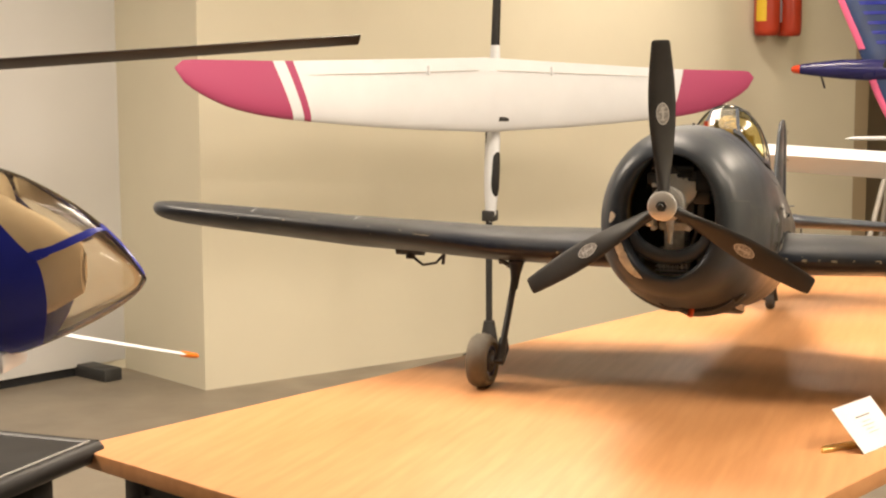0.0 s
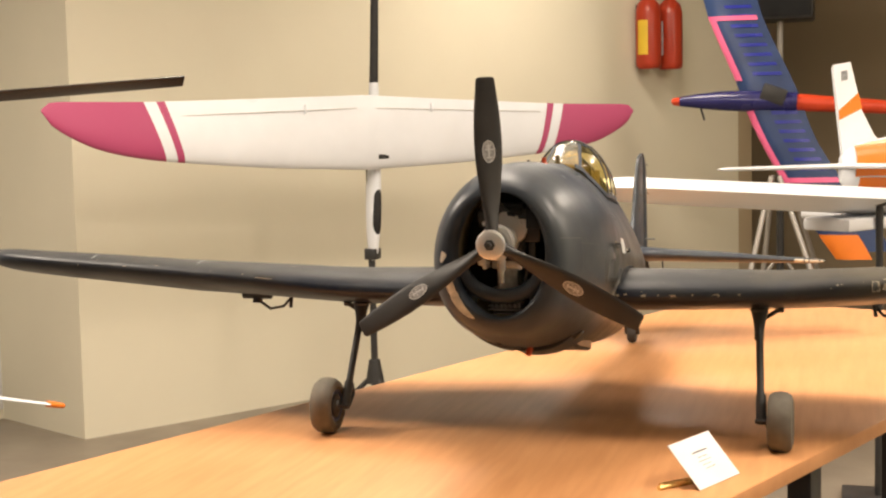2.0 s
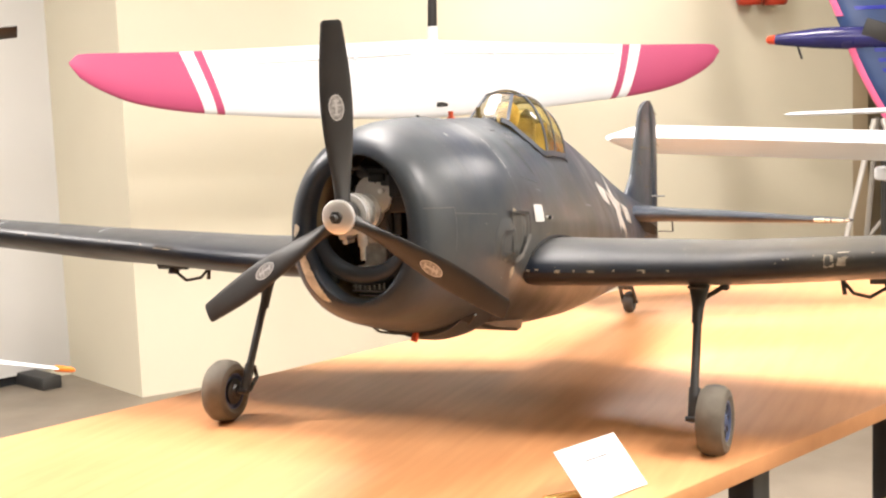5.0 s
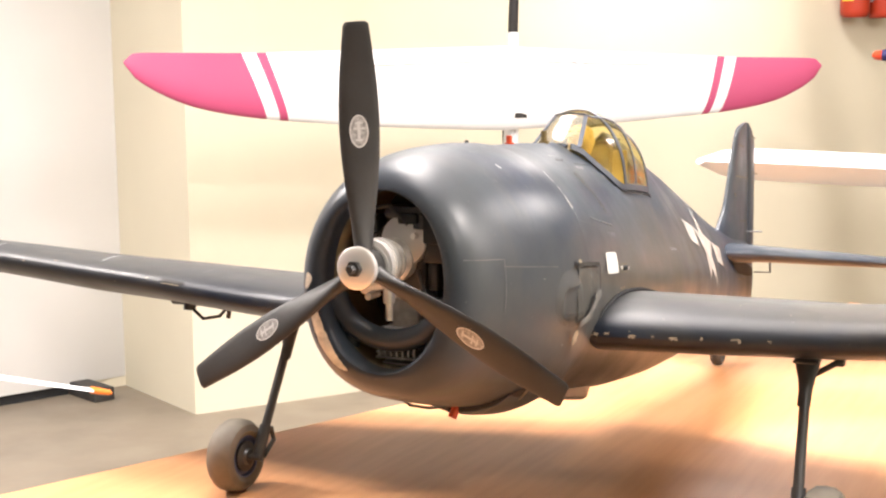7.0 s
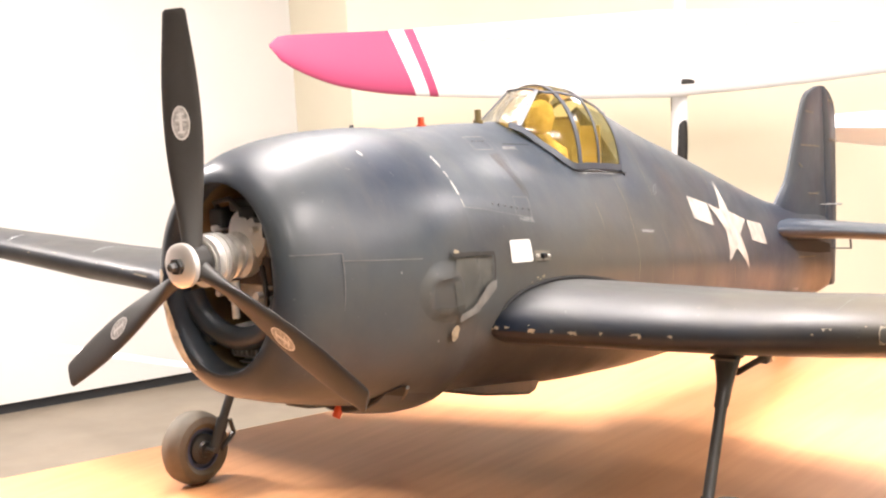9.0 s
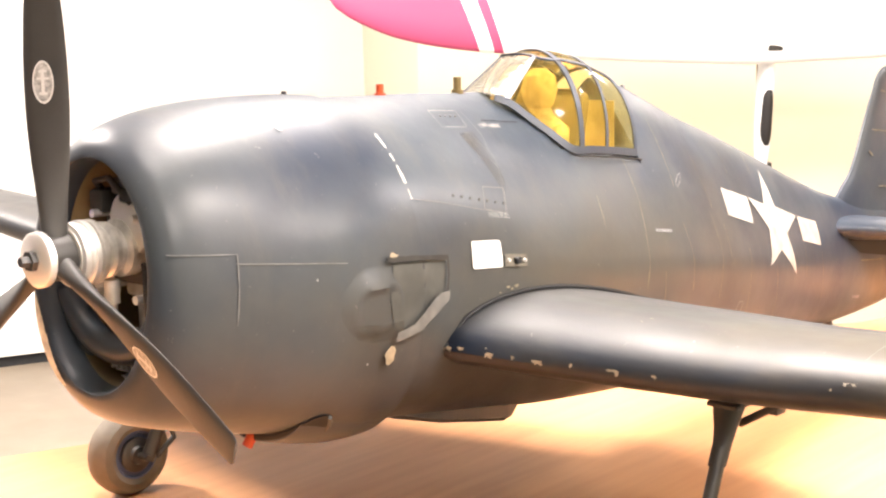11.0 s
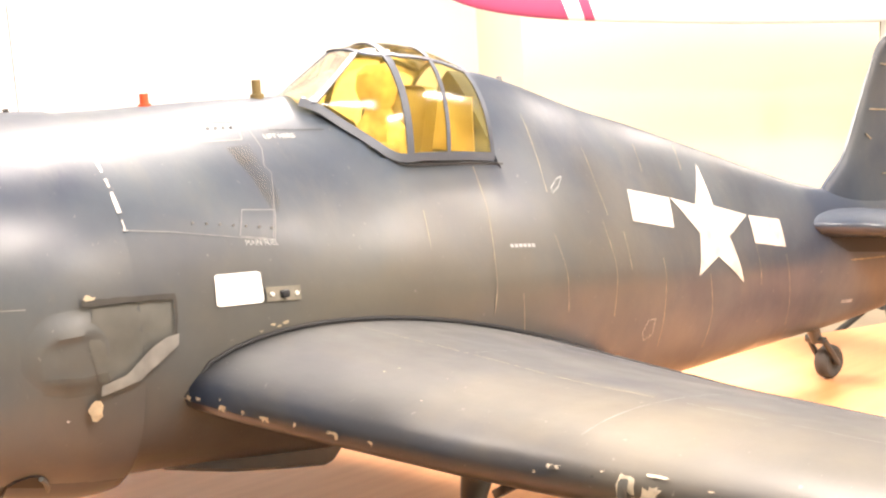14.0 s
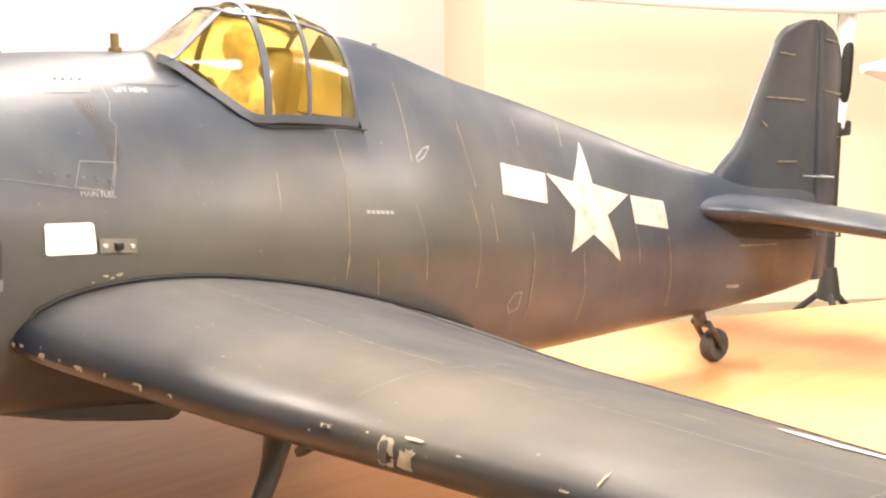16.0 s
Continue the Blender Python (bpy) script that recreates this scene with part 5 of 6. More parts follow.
for a0, a1, mid_0, half in ((28.6, 37.8, 3.75, 0.95), (26.9, 28.2, 3.2, 0.8)):
    rows = []
    for i in range(41):
        v = i / 40
        w = half * max(0.02, math.sin(math.pi * v)) ** 0.6 * (0.85 + 0.3 * rnd.random())
        mid_m = mid_0 + 0.25 * math.sin(5 * v)
        rows.append([bm.verts.new(lip_at(a0 + (a1 - a0) * v, mid_m + w * e)) for e in (-1, -0.5, 0, 0.5, 1)])
    for p, q in zip(rows, rows[1:]):
        for e in range(4):
            bm.faces.new((p[e], p[e + 1], q[e + 1], q[e]))
part("bare_lip", bm, M_CREAM, cowl, "cream primer showing on the cowling lip", flip=True)


def lettering(words, y0, z0, y1, z1, size, material, name="stencil", parent=None, off=0.001):
    """Stencilled words along the body from one (station, height) point towards another."""
    cu = bpy.data.curves.new(name, "FONT")
    cu.body, cu.size = words, 1.0
    tmp = bpy.data.objects.new(name, cu)
    me = bpy.data.meshes.new_from_object(tmp)
    bpy.data.objects.remove(tmp)
    bm = bmesh.new()
    bm.from_mesh(me)
    w = max(v.co.x for v in bm.verts)
    for v in bm.verts:
        k = v.co.x / w
        v.co = skin(y0 + (y1 - y0) * k, z0 + (z1 - z0) * k + v.co.y * size, off)
    return part(name, bm, material, fuselage, "pale stencilled lettering", flip=True)


# scratches on the tail
for i, (y0, z0, y1, z1, x) in enumerate(((1.502, 1.192, 1.535, 1.186, 0.0085), (1.475, 1.132, 1.56, 1.122, 0.0095), (1.465, 1.10, 1.48, 1.09, 0.0095), (1.502, 1.040, 1.545, 1.036, 0.0115), (1.612, 1.205, 1.640, 1.199, 0.0062), (1.610, 1.132, 1.650, 1.124, 0.0075))):
    part("scratch", boxes((((x + 0.001), (y0 + y1) / 2, (z0 + z1) / 2), (0.0012, y1 - y0, 0.0020), Matrix.Rotation(math.atan2(z1 - z0, y1 - y0), 4, "X"))), M_LINE, fin if i < 4 else rud, smooth=False)
lettering("MAIN FUEL", 0.4115, 1.1285, 0.4445, 1.1235, 0.0068, M_SCRATCH)
lettering("LIFT HERE", 0.4795, 1.2065, 0.5140, 1.2035, 0.0052, M_WHITE)
for k in range(6):
    y0 = 0.7155 + 0.0060 * k
    decal("stencil_bar", [(y0, 1.0785 - 0.0009 * k), (y0 + 0.0046, 1.0778 - 0.0009 * k), (y0 + 0.0046, 1.0745 - 0.0009 * k), (y0, 1.0752 - 0.0009 * k)], M_SCRATCH, "small pale worn stencil" if k == 0 else "")
decal("stencil_bar", [(1.375, 0.8860), (1.405, 0.8810), (1.4045, 0.8765), (1.3745, 0.8815)], M_SCRATCH, "small pale stencil")

# flaked filler at the wing root
for i, (y, z, r) in enumerate(((0.424, 1.0605, 0.0024), (0.437, 1.0600, 0.003), (0.430, 1.0580, 0.002), (0.976, 0.884, 0.002), (0.412, 1.0570, 0.0015))):
    rnd = random.Random(90 + i)
    decal("paint_chip", [(y + r * 1.5 * (0.4 + 0.7 * rnd.random()) * math.cos(a), z + r * 0.6 * (0.4 + 0.7 * rnd.random()) * math.sin(a)) for a in [2 * math.pi * k / 9 for k in range(9)]], M_CHIP, "" if i else "flaked cream filler", 0.0016)
# oil smear behind the hatch
decal("oil_stain", [(0.434, 1.204), (0.458, 1.204), (0.461, 1.188), (0.463, 1.172), (0.461, 1.156), (0.455, 1.148), (0.449, 1.152), (0.446, 1.166), (0.443, 1.180), (0.437, 1.192)], M_STAIN, "dark oily smear", 0.0006)
# hatch ahead of the windscreen and the oil stain below it
line_decal("panel_seam", [(0.418, 1.2265), (0.462, 1.2235), (0.455, 1.2085), (0.414, 1.2115), (0.418, 1.2265)], 0.0011, M_SEAM, "pale hatch outline", seed=71)
for k in range(4):
    y = 0.428 + 0.008 * k
    part("rivet", tubes(([skin(y, 1.2205 - 0.0006 * k, 0.0002), skin(y, 1.2205 - 0.0006 * k, 0.0012)], 0.0011), n=8), M_SEAM, fuselage)
# slot under the tailplane, drawn dark with part of its shadow painted in
decal("tail_slot_shade", [(1.335, 0.997), (1.39, 0.983), (1.498, 0.956), (1.58, 0.936), (1.58, 0.920), (1.497, 0.931), (1.385, 0.951), (1.345, 0.972)], M_DLINE, "slot under the tailplane with its shade painted dark", 0.0022)
line_decal("worn_seam", [(1.392, 0.9385), (1.44, 0.932), (1.49, 0.926)], 0.003, M_LINE, seed=77, wobble=0.6)

# ---- name card on a brass holder ----
card = thing("name_card", (0.30, 0.14, TOP), "white printed name card leaning on a brass holder on the table", "card")
ct, cl, cr = Vector((0.302, 0.203, 0.8165)), Vector((0.251, 0.098, 0.8135)), Vector((0.353, 0.184, 0.7545))
cb = cl + cr - ct
cn = (cl - ct).cross(cr - ct).normalized()
if cn.y > 0:
    cn = -cn
bm = bmesh.new()
loft(bm, [[p + cn * d for p in (ct, cl, cb, cr)] for d in (-0.0006, 0.0006)])
part("sheet", bm, M_PAPER, card, smooth=False)
for i, (v, u0, u1, h) in enumerate(((0.30, 0.34, 0.70, 0.022), (0.42, 0.40, 0.62, 0.012), (0.50, 0.36, 0.66, 0.012), (0.58, 0.40, 0.60, 0.012), (0.66, 0.42, 0.64, 0.012))):
    q = [cl + (ct - cl) * u + (cb - cl) * w + cn * 0.0010 for u, w in ((u0, v), (u1, v), (u1, v + h), (u0, v + h))]
    bm = bmesh.new()
    bm.faces.new([bm.verts.new(p) for p in q])
    part("printed_line", bm, M_INK if i == 0 else M_SCRATCH, card, "", smooth=False, flip=True)
for k in (0.0, 0.016):
    a = cb.lerp(cl, 0.12) + Vector((-0.055, -0.012 + k, 0)) * 1.0
    b = cb.lerp(cr, 0.75) + Vector((0.0, 0.02 + k, 0))
    a.z = b.z = TOP + 0.0042
    part("brass_rod", tubes(([a, b], 0.004)), M_BRASS, card, "polished brass rod")
part("back_rest", tubes(([(ct + cl + cb + cr) / 4 - cn * 0.004, Vector((0.305, 0.21, TOP + 0.003))], 0.003)), M_BRASS, card)


# ---- white and magenta glider on its stand ----
GU = Vector((0.59, 0.807, 0)).normalized()
GN = Vector((GU.y, -GU.x, 0))
GC = Vector((-1.58, 3.873, 0))
DIHEDRAL = 0.115
glider = thing("glider", GC, "white glider with magenta wingtips hung nose down on a black stand", "model glider")
G_TOP, G_BOT = [(0, 1.472), (1.1, 1.435), (1.40, 1.432), (1.52, 1.431), (1.565, 1.428), (1.59, 1.420), (1.605, 1.400)], [(0, 1.135), (0.5, 1.155), (1.0, 1.190), (1.2, 1.212), (1.36, 1.245), (1.46, 1.283), (1.54, 1.325), (1.585, 1.362), (1.605, 1.395)]


def glider_ring(st, sb, sign):
    top, bot = ease(G_TOP, st)[0], ease(G_BOT, sb)[0]
    th = 0.045 * (top - bot) / 0.34
    ring = []
    for u, side in [(u, 1) for u in US] + [(u, -1) for u in reversed(US[1:-1])]:
        z = bot + (top - bot) * u
        s = sb + (st - sb) * u
        s = s * 0.965 if s < 1.16 else 1.119 + (s - 1.16) * 0.985
        ring.append(GC + GU * (sign * s) + GN * (side * th * naca(u) * 1.6 + DIHEDRAL * (math.hypot(s, 0.35) - 0.30)) + Vector((0, 0, z - 0.009 * sign * s)))
    return ring


def glider_panel(name, a, b, sign, material, label="", n=6):
    rings = [glider_ring(a[0] + (b[0] - a[0]) * i / n, a[1] + (b[1] - a[1]) * i / n, sign) for i in range(n + 1)]
    return part(name, loft(bmesh.new(), rings), material, glider, label)


for sign in (-1, 1):
    glider_panel("wing_panel", (0.0, 0.0), (1.06, 0.975), sign, M_GLIDER, "glossy white wing panel", 12)
    glider_panel("wing_stripe", (1.06, 0.975), (1.10, 1.01), sign, M_MAGENTA, "thin magenta stripe", 1)
    glider_panel("wing_stripe", (1.10, 1.01), (1.16, 1.065), sign, M_GLIDER, "white stripe", 1)
    glider_panel("wingtip", (1.16, 1.065), (1.604, 1.604), sign, M_MAGENTA, "magenta wingtip", 14)
    c = GC + GU * (sign * 0.34) + GN * (0.03 + DIHEDRAL * 0.19) + Vector((0, 0, 1.410))
    part("hinge_cover", boxes((c, (0.012, 0.012, 0.04)), bevel=0.003), M_GLIDER, glider)
    part("hinge_seam", tubes(([GC + GU * (sign * 0.05) + GN * (0.0128 + DIHEDRAL * 0.055) + Vector((0, 0, 1.412)), GC + GU * (sign * 0.97) + GN * (0.0112 + DIHEDRAL * 0.73) + Vector((0, 0, 1.386))], 0.0020), n=6), M_GSEAM, glider)
PB = GC - GN * 0.062 + GU * 0.070
bm = bmesh.new()
rings = []
for z, w, d in ((0.715, 0.005, 0.006), (0.722, 0.012, 0.018), (0.75, 0.020, 0.03), (0.85, 0.027, 0.042), (0.95, 0.029, 0.046), (1.05, 0.029, 0.046), (1.15, 0.028, 0.04), (1.3, 0.025, 0.034), (1.45, 0.023, 0.028), (1.53, 0.021, 0.022)):
    k = (z - 0.72) * 0.09
    rings.append([PB + GU * (w * math.cos(t) + k * 0.4) + GN * (d * math.sin(t)) + Vector((0, 0, z)) for t in [2 * math.pi * i / 24 for i in range(24)]])
loft(bm, rings)
part("nose_pod", bm, M_GLIDER, glider, "slim white nose pod")
bm = bmesh.new()
rings = []
for i in range(15):
    z = 0.82 + 0.255 * i / 14
    w = 0.022 * math.sqrt(max(0.0, 1 - (2 * i / 14 - 1) ** 4)) + 0.0005
    k = (z - 0.72) * 0.09
    rings.append([PB + GU * (w * math.cos(t) + k * 0.4) + GN * (0.022 + 0.028 * abs(math.sin(t)) * (w / 0.022)) + Vector((0, 0, z)) for t in [math.pi * j / 14 for j in range(15)]])
loft(bm, rings, False, False)
part("canopy", bm, M_CARBON, glider, "black canopy", flip=True)
part("tail_boom", tubes(([PB + GU * 0.028 + Vector((0, 0, 1.50)), PB + GU * 0.075 + Vector((0, 0, 2.62))], [0.021, 0.013])), M_CARBON, glider, "black carbon tail boom")
part("tail_fin", boxes((PB + GU * 0.075 + Vector((0, 0, 2.58)), (0.012, 0.16, 0.16)), bevel=0.004), M_GLIDER, glider)
part("servo_box", boxes((GC + GU * 0.075 + GN * 0.030 + Vector((0, 0, 1.198)), (0.058, 0.02, 0.030), Matrix(((GU.x, GN.x, 0, 0), (GU.y, GN.y, 0, 0), (0, 0, 1, 0), (0, 0, 0, 1)))), bevel=0.003), M_BLACKPLASTIC, glider)
gstand = thing("tripod_stand", (PB.x, PB.y, GROUND), "black metal tripod stand on the floor", "stand", "tripod stands")
part("pole", tubes(([PB + Vector((0.03, -0.02, 0.13)) - GN * 0.05, PB - GN * 0.05 + Vector((0.03, -0.02, 1.40))], 0.016)), M_BLACKPLASTIC, gstand)
part("hub", tubes(([PB - GN * 0.05 + Vector((0.03, -0.02, 0.14)), PB - GN * 0.05 + Vector((0.03, -0.02, 0.25))], [0.045, 0.026])), M_BLACKPLASTIC, gstand)
for k in range(3):
    a = radians(200 + 120 * k)
    top = PB - GN * 0.05 + Vector((0.03, -0.02, 0.185))
    part("leg", tubes(([top, top + Vector((0.24 * math.cos(a), 0.24 * math.sin(a), GROUND + 0.012 - 0.185))], 0.012)), M_BLACKPLASTIC, gstand)
part("clamp", boxes((PB - GN * 0.03 + Vector((0.02, -0.01, 0.745)), (0.06, 0.07, 0.05)), bevel=0.005), M_BLACKPLASTIC, gstand)


def plain_wing(name, parent, root, tip, chord_dir, chords, thick, material, label="", n=14, rounded=True):
    """A wing from root to tip, with its chord along chord_dir."""
    root, tip, cd = Vector(root), Vector(tip), Vector(chord_dir).normalized()
    up = (tip - root).normalized().cross(cd).normalized()
    rings = []
    for i in range(n + 1):
        k = i / n
        c = chords[0] + (chords[1] - chords[0]) * k
        if rounded and k > 0.9:
            c *= math.sqrt(max(0.03, 1 - ((k - 0.9) / 0.1) ** 2))
        p = root.lerp(tip, k)
        th = thick * c / chords[0]
        ring = [p + cd * (c * (u - 0.35)) + up * (sd * th * naca(u)) for u, sd in [(u, 1) for u in US] + [(u, -1) for u in reversed(US[1:-1])]]
        rings.append(ring)
    return part(name, loft(bmesh.new(), rings), material, parent, label)


# ---- second table behind, with the long white wing and the white and orange model ----
WT = Vector((0.584, 0.808, 0)).normalized()
WNN = Vector((WT.y, -WT.x, 0))
WTROT = Matrix(((WNN.x, WT.x, 0, 0), (WNN.y, WT.y, 0, 0), (0, 0, 1, 0), (0, 0, 0, 1)))
white = thing("white_glider", (0.95, 3.70, 0), "long white model wing held level on a black stand", "model glider")
wtip, wroot = Vector((-0.235, 2.065, 1.125)), Vector((1.05, 3.84, 0.955))
plain_wing("wing", white, wroot, wtip, (0.81, -0.58, 0.04), (0.30, 0.20), 0.115, M_GLIDER, "long white tapering wing", 24)
plain_wing("wing", white, wroot, wroot + WT * 2.2 + Vector((0, 0, 0.12)), (0.81, -0.58, 0.04), (0.30, 0.20), 0.075, M_GLIDER, "", 12)
fz = wroot + Vector((0.0, 0.0, -0.06))
part("fuselage", tubes(([fz + WNN * 0.75, fz + WNN * 0.6, fz + WNN * 0.3, fz, fz - WNN * 0.5, fz - WNN * 0.9], [0.01, 0.045, 0.065, 0.06, 0.03, 0.02]), n=18), M_GLIDER, white, "white fuselage")
part("centre_panel", boxes((wroot - WT * 0.62 + Vector((0, 0, -0.01)), (0.20, 0.85, 0.045), WTROT), bevel=0.012), M_GLIDER, white)
wst = thing("tripod_stand", (*fz.to_2d(), GROUND), "black metal tripod stand on the floor", "stand", "tripod stands")
part("pole", tubes(([(fz.x, fz.y, 0.2), (fz.x, fz.y, fz.z - 0.05)], 0.016)), M_BLACKPLASTIC, wst)
for k in range(3):
    a = radians(20 + 120 * k)
    part("leg", tubes(([(fz.x, fz.y, 0.25), (fz.x + 0.32 * math.cos(a), fz.y + 0.32 * math.sin(a), GROUND + 0.012)], 0.012)), M_BLACKPLASTIC, wst)
pole2 = thing("support_post", (0.62, 3.05, GROUND), "slim black support post under a wing", "stand")
part("post", tubes(([(0.62, 3.05, GROUND), (0.62, 3.05, 1.015)], 0.013)), M_BLACKPLASTIC, pole2)
part("pad", boxes(((0.62, 3.05, 1.018), (0.05, 0.05, 0.02)), bevel=0.004), M_BLACKPLASTIC, pole2)
part("base", boxes(((0.62, 3.05, GROUND + 0.012), (0.25, 0.25, 0.024)), bevel=0.004), M_BLACKPLASTIC, pole2)

orange = thing("orange_model_aircraft", (0.95, 3.75, 0.72), "white model aircraft with orange bands standing tail first", "model aircraft")
d_ = Vector((0.74, 0.62, 0)).normalized()
tail = Vector((0.50, 3.40, 1.125))
rings = []
for k, w, h, dz in ((-0.02, 0.012, 0.05, 0.0), (0.0, 0.022, 0.075, 0.0), (0.06, 0.032, 0.088, 0.01), (0.2, 0.05, 0.105, 0.012), (0.5, 0.075, 0.12, 0.0), (0.9, 0.085, 0.13, -0.01), (1.2, 0.07, 0.11, -0.01), (1.35, 0.03, 0.05, -0.01)):
    c = tail + d_ * k + Vector((0, 0, dz))
    sd = Vector((d_.y, -d_.x, 0))
    rings.append([c + sd * (w * math.cos(t)) + Vector((0, 0, h * math.sin(t))) for t in [2 * math.pi * i / 24 for i in range(24)]])
part("fuselage", loft(bmesh.new(), rings), M_GLIDER, orange, "white fuselage")


def hull_band(k0, k1, z0, z1, material, label=""):
    """A coloured band on the fuselage's near side."""
    bm = bmesh.new()
    rows = []
    for i in range(9):
        k = k0 + (k1 - k0) * i / 8
        w, h, dz = ease([(-0.02, 0.012, 0.05, 0.0), (0.0, 0.022, 0.075, 0.0), (0.06, 0.032, 0.088, 0.01), (0.2, 0.05, 0.105, 0.012), (0.5, 0.075, 0.12, 0.0), (0.9, 0.085, 0.13, -0.01)], k)
        row = []
        for j in range(7):
            a = z0 + (z1 - z0) * j / 6
            s_ = max(-0.99, min(0.99, a))
            c = tail + d_ * k + Vector((0, 0, dz))
            row.append(bm.verts.new(c + Vector((d_.y, -d_.x, 0)) * ((w + 0.002) * math.sqrt(1 - s_ * s_)) + Vector((0, 0, (h + 0.002) * s_))))
        rows.append(row)
    for p, q in zip(rows, rows[1:]):
        for j in range(6):
            bm.faces.new((p[j], p[j + 1], q[j + 1], q[j]))
    return part("colour_band", bm, material, orange, label, flip=True)


hull_band(0.035, 0.6, 0.02, 0.93, M_ORANGE, "orange band")
hull_band(0.03, 0.6, -0.40, -0.06, M_ORANGE, "orange band")
hull_band(0.05, 0.6, -0.93, -0.46, M_ORANGE, "orange band")
plain_wing("tailplane", orange, tail + Vector((0.02, 0.01, 0.012)), (0.035, 3.335, 1.132), (0.5, 0.85, 0), (0.16, 0.10), 0.022, M_GLIDER, "thin white tailplane")
plain_wing("tailplane", orange, tail + Vector((0.02, 0.01, 0.012)), (0.99, 3.30, 1.132), (0.5, 0.85, 0), (0.16, 0.10), 0.022, M_GLIDER)
fo = [(0.49, 1.15), (0.445, 1.50), (0.452, 1.515), (0.520, 1.525), (0.545, 1.44), (0.575, 1.34), (0.63, 1.25), (0.70, 1.19)]
sd = Vector((d_.y, -d_.x, 0))


def fin_slab(outline, th, material, name, label="", y0=3.40):
    bm = bmesh.new()
    def at(x, z, o):
        return tail + d_ * ((x - 0.50) / d_.x * 0.8) + sd * o + Vector((0, 0, z - 1.125))
    loft(bm, [[at(x, z, o) for x, z in outline] for o in (-th / 2, th / 2)])
    return part(name, bm, material, orange, label, smooth=False)


fin_slab(fo, 0.014, M_GLIDER, "tail_fin", "white tail fin")
fin_slab([(0.470, 1.31), (0.468, 1.345), (0.555, 1.41), (0.572, 1.352)], 0.018, M_ORANGE, "colour_band", "orange fin band")
fin_slab([(0.480, 1.455), (0.479, 1.49), (0.505, 1.495), (0.507, 1.46)], 0.017, M_SCRATCH, "sticker", "small grey sticker")
plain_wing("wing", orange, tail + d_ * 0.85 + Vector((0, 0, 0.1)), tail + d_ * 0.85 + sd * 1.1 + Vector((0, 0, 0.15)), tuple(d_), (0.28, 0.22), 0.05, M_GLIDER, "white wing")
ostand = thing("folding_stand", (0.75, 3.9, GROUND), "grey tubular folding stand", "stand", "folding stands")
mid = tail + d_ * 0.75
for a_, b_ in (((-0.30, -0.2), (0.05, 0.05)), ((0.30, 0.15), (-0.05, -0.05)), ((-0.25, 0.3), (0.03, -0.06)), ((0.30, -0.25), (-0.03, 0.06))):
    part("tube_leg", tubes(([(mid.x + a_[0], mid.y + a_[1], GROUND + 0.01), (mid.x + b_[0], mid.y + b_[1], mid.z - 0.12)], 0.011)), M_GREYTUBE, ostand)
part("cradle", boxes(((mid.x, mid.y, mid.z - 0.135), (0.2, 0.2, 0.025)), bevel=0.004), M_GREYTUBE, ostand)

# ---- blue model with pink stripes, standing on its side ----
blue = thing("blue_model_aircraft", (0.12, 5.6, 0.62), "dark blue model aircraft with pink stripes propped on its side", "model aircraft")
BY = 5.60
B_LE = [(0.40, 0.58), (0.675, 0.385), (0.994, 0.176), (1.30, 0.015), (1.515, -0.065), (1.869, -0.216), (2.0, -0.25), (2.35, -0.33)]
B_TE = [(0.40, 0.80), (0.675, 0.705), (1.008, 0.475), (1.22, 0.345), (1.50, 0.24), (1.83, 0.085), (1.98, 0.035), (2.35, -0.10)]


def blue_slab(name, z0, z1, u0, u1, off, material, label="", th=0.03, n=18):
    """A piece of the blue wing between two heights and two shares of its chord."""
    rings = []
    for i in range(n + 1):
        z = z0 + (z1 - z0) * i / n
        a, b = ease(B_LE, z)[0], ease(B_TE, z)[0]
        ring = []
        for u, sgn in [(u0 + (u1 - u0) * j / 8, -1) for j in range(9)] + [(u0 + (u1 - u0) * (8 - j) / 8, 1) for j in range(9)]:
            t = max(th * naca(min(0.999, max(0.001, u))) * 1.6, 0.002)
            ring.append((a + (b - a) * u, BY + sgn * (t + off) + 0.1 * (z - 1.4), z))
        rings.append(ring)
    return part(name, loft(bmesh.new(), rings), material, blue, label)


blue_slab("wing", 0.62, 2.35, 0.0, 1.0, 0.0, M_BLUE, "dark navy blue wing")
blue_slab("pink_stripe", 1.535, 1.875, 0.0, 0.13, 0.004, M_PINK, "pink leading edge stripe")
blue_slab("pink_stripe", 0.985, 1.405, 0.0, 0.13, 0.004, M_PINK, "pink leading edge stripe")
blue_slab("pink_stripe", 1.86, 1.885, 0.0, 0.9, 0.004, M_PINK, "pink cross stripe", n=2)
blue_slab("pink_stripe", 0.985, 1.012, 0.0, 0.95, 0.004, M_PINK, "pink cross stripe", n=2)
blue_slab("wingtip", 0.58, 0.71, 0.0, 0.62, 0.004, M_ORANGE, "orange wingtip", n=6)
for i in range(9):
    blue_slab("rib", 1.56 + 0.052 * i, 1.578 + 0.052 * i, 0.36, 0.86, 0.003, M_COBALT, "lighter blue rib" if i == 0 else "", n=1)
for i in range(7):
    blue_slab("rib", 1.05 + 0.05 * i, 1.068 + 0.05 * i, 0.42, 0.88, 0.003, M_COBALT, "", n=1)
part("nose", tubes(([(-0.416, BY, 1.432), (-0.405, BY, 1.432), (-0.36, BY, 1.432)], [0.008, 0.020, 0.027])), M_REDORANGE, blue, "red-orange nose cone")
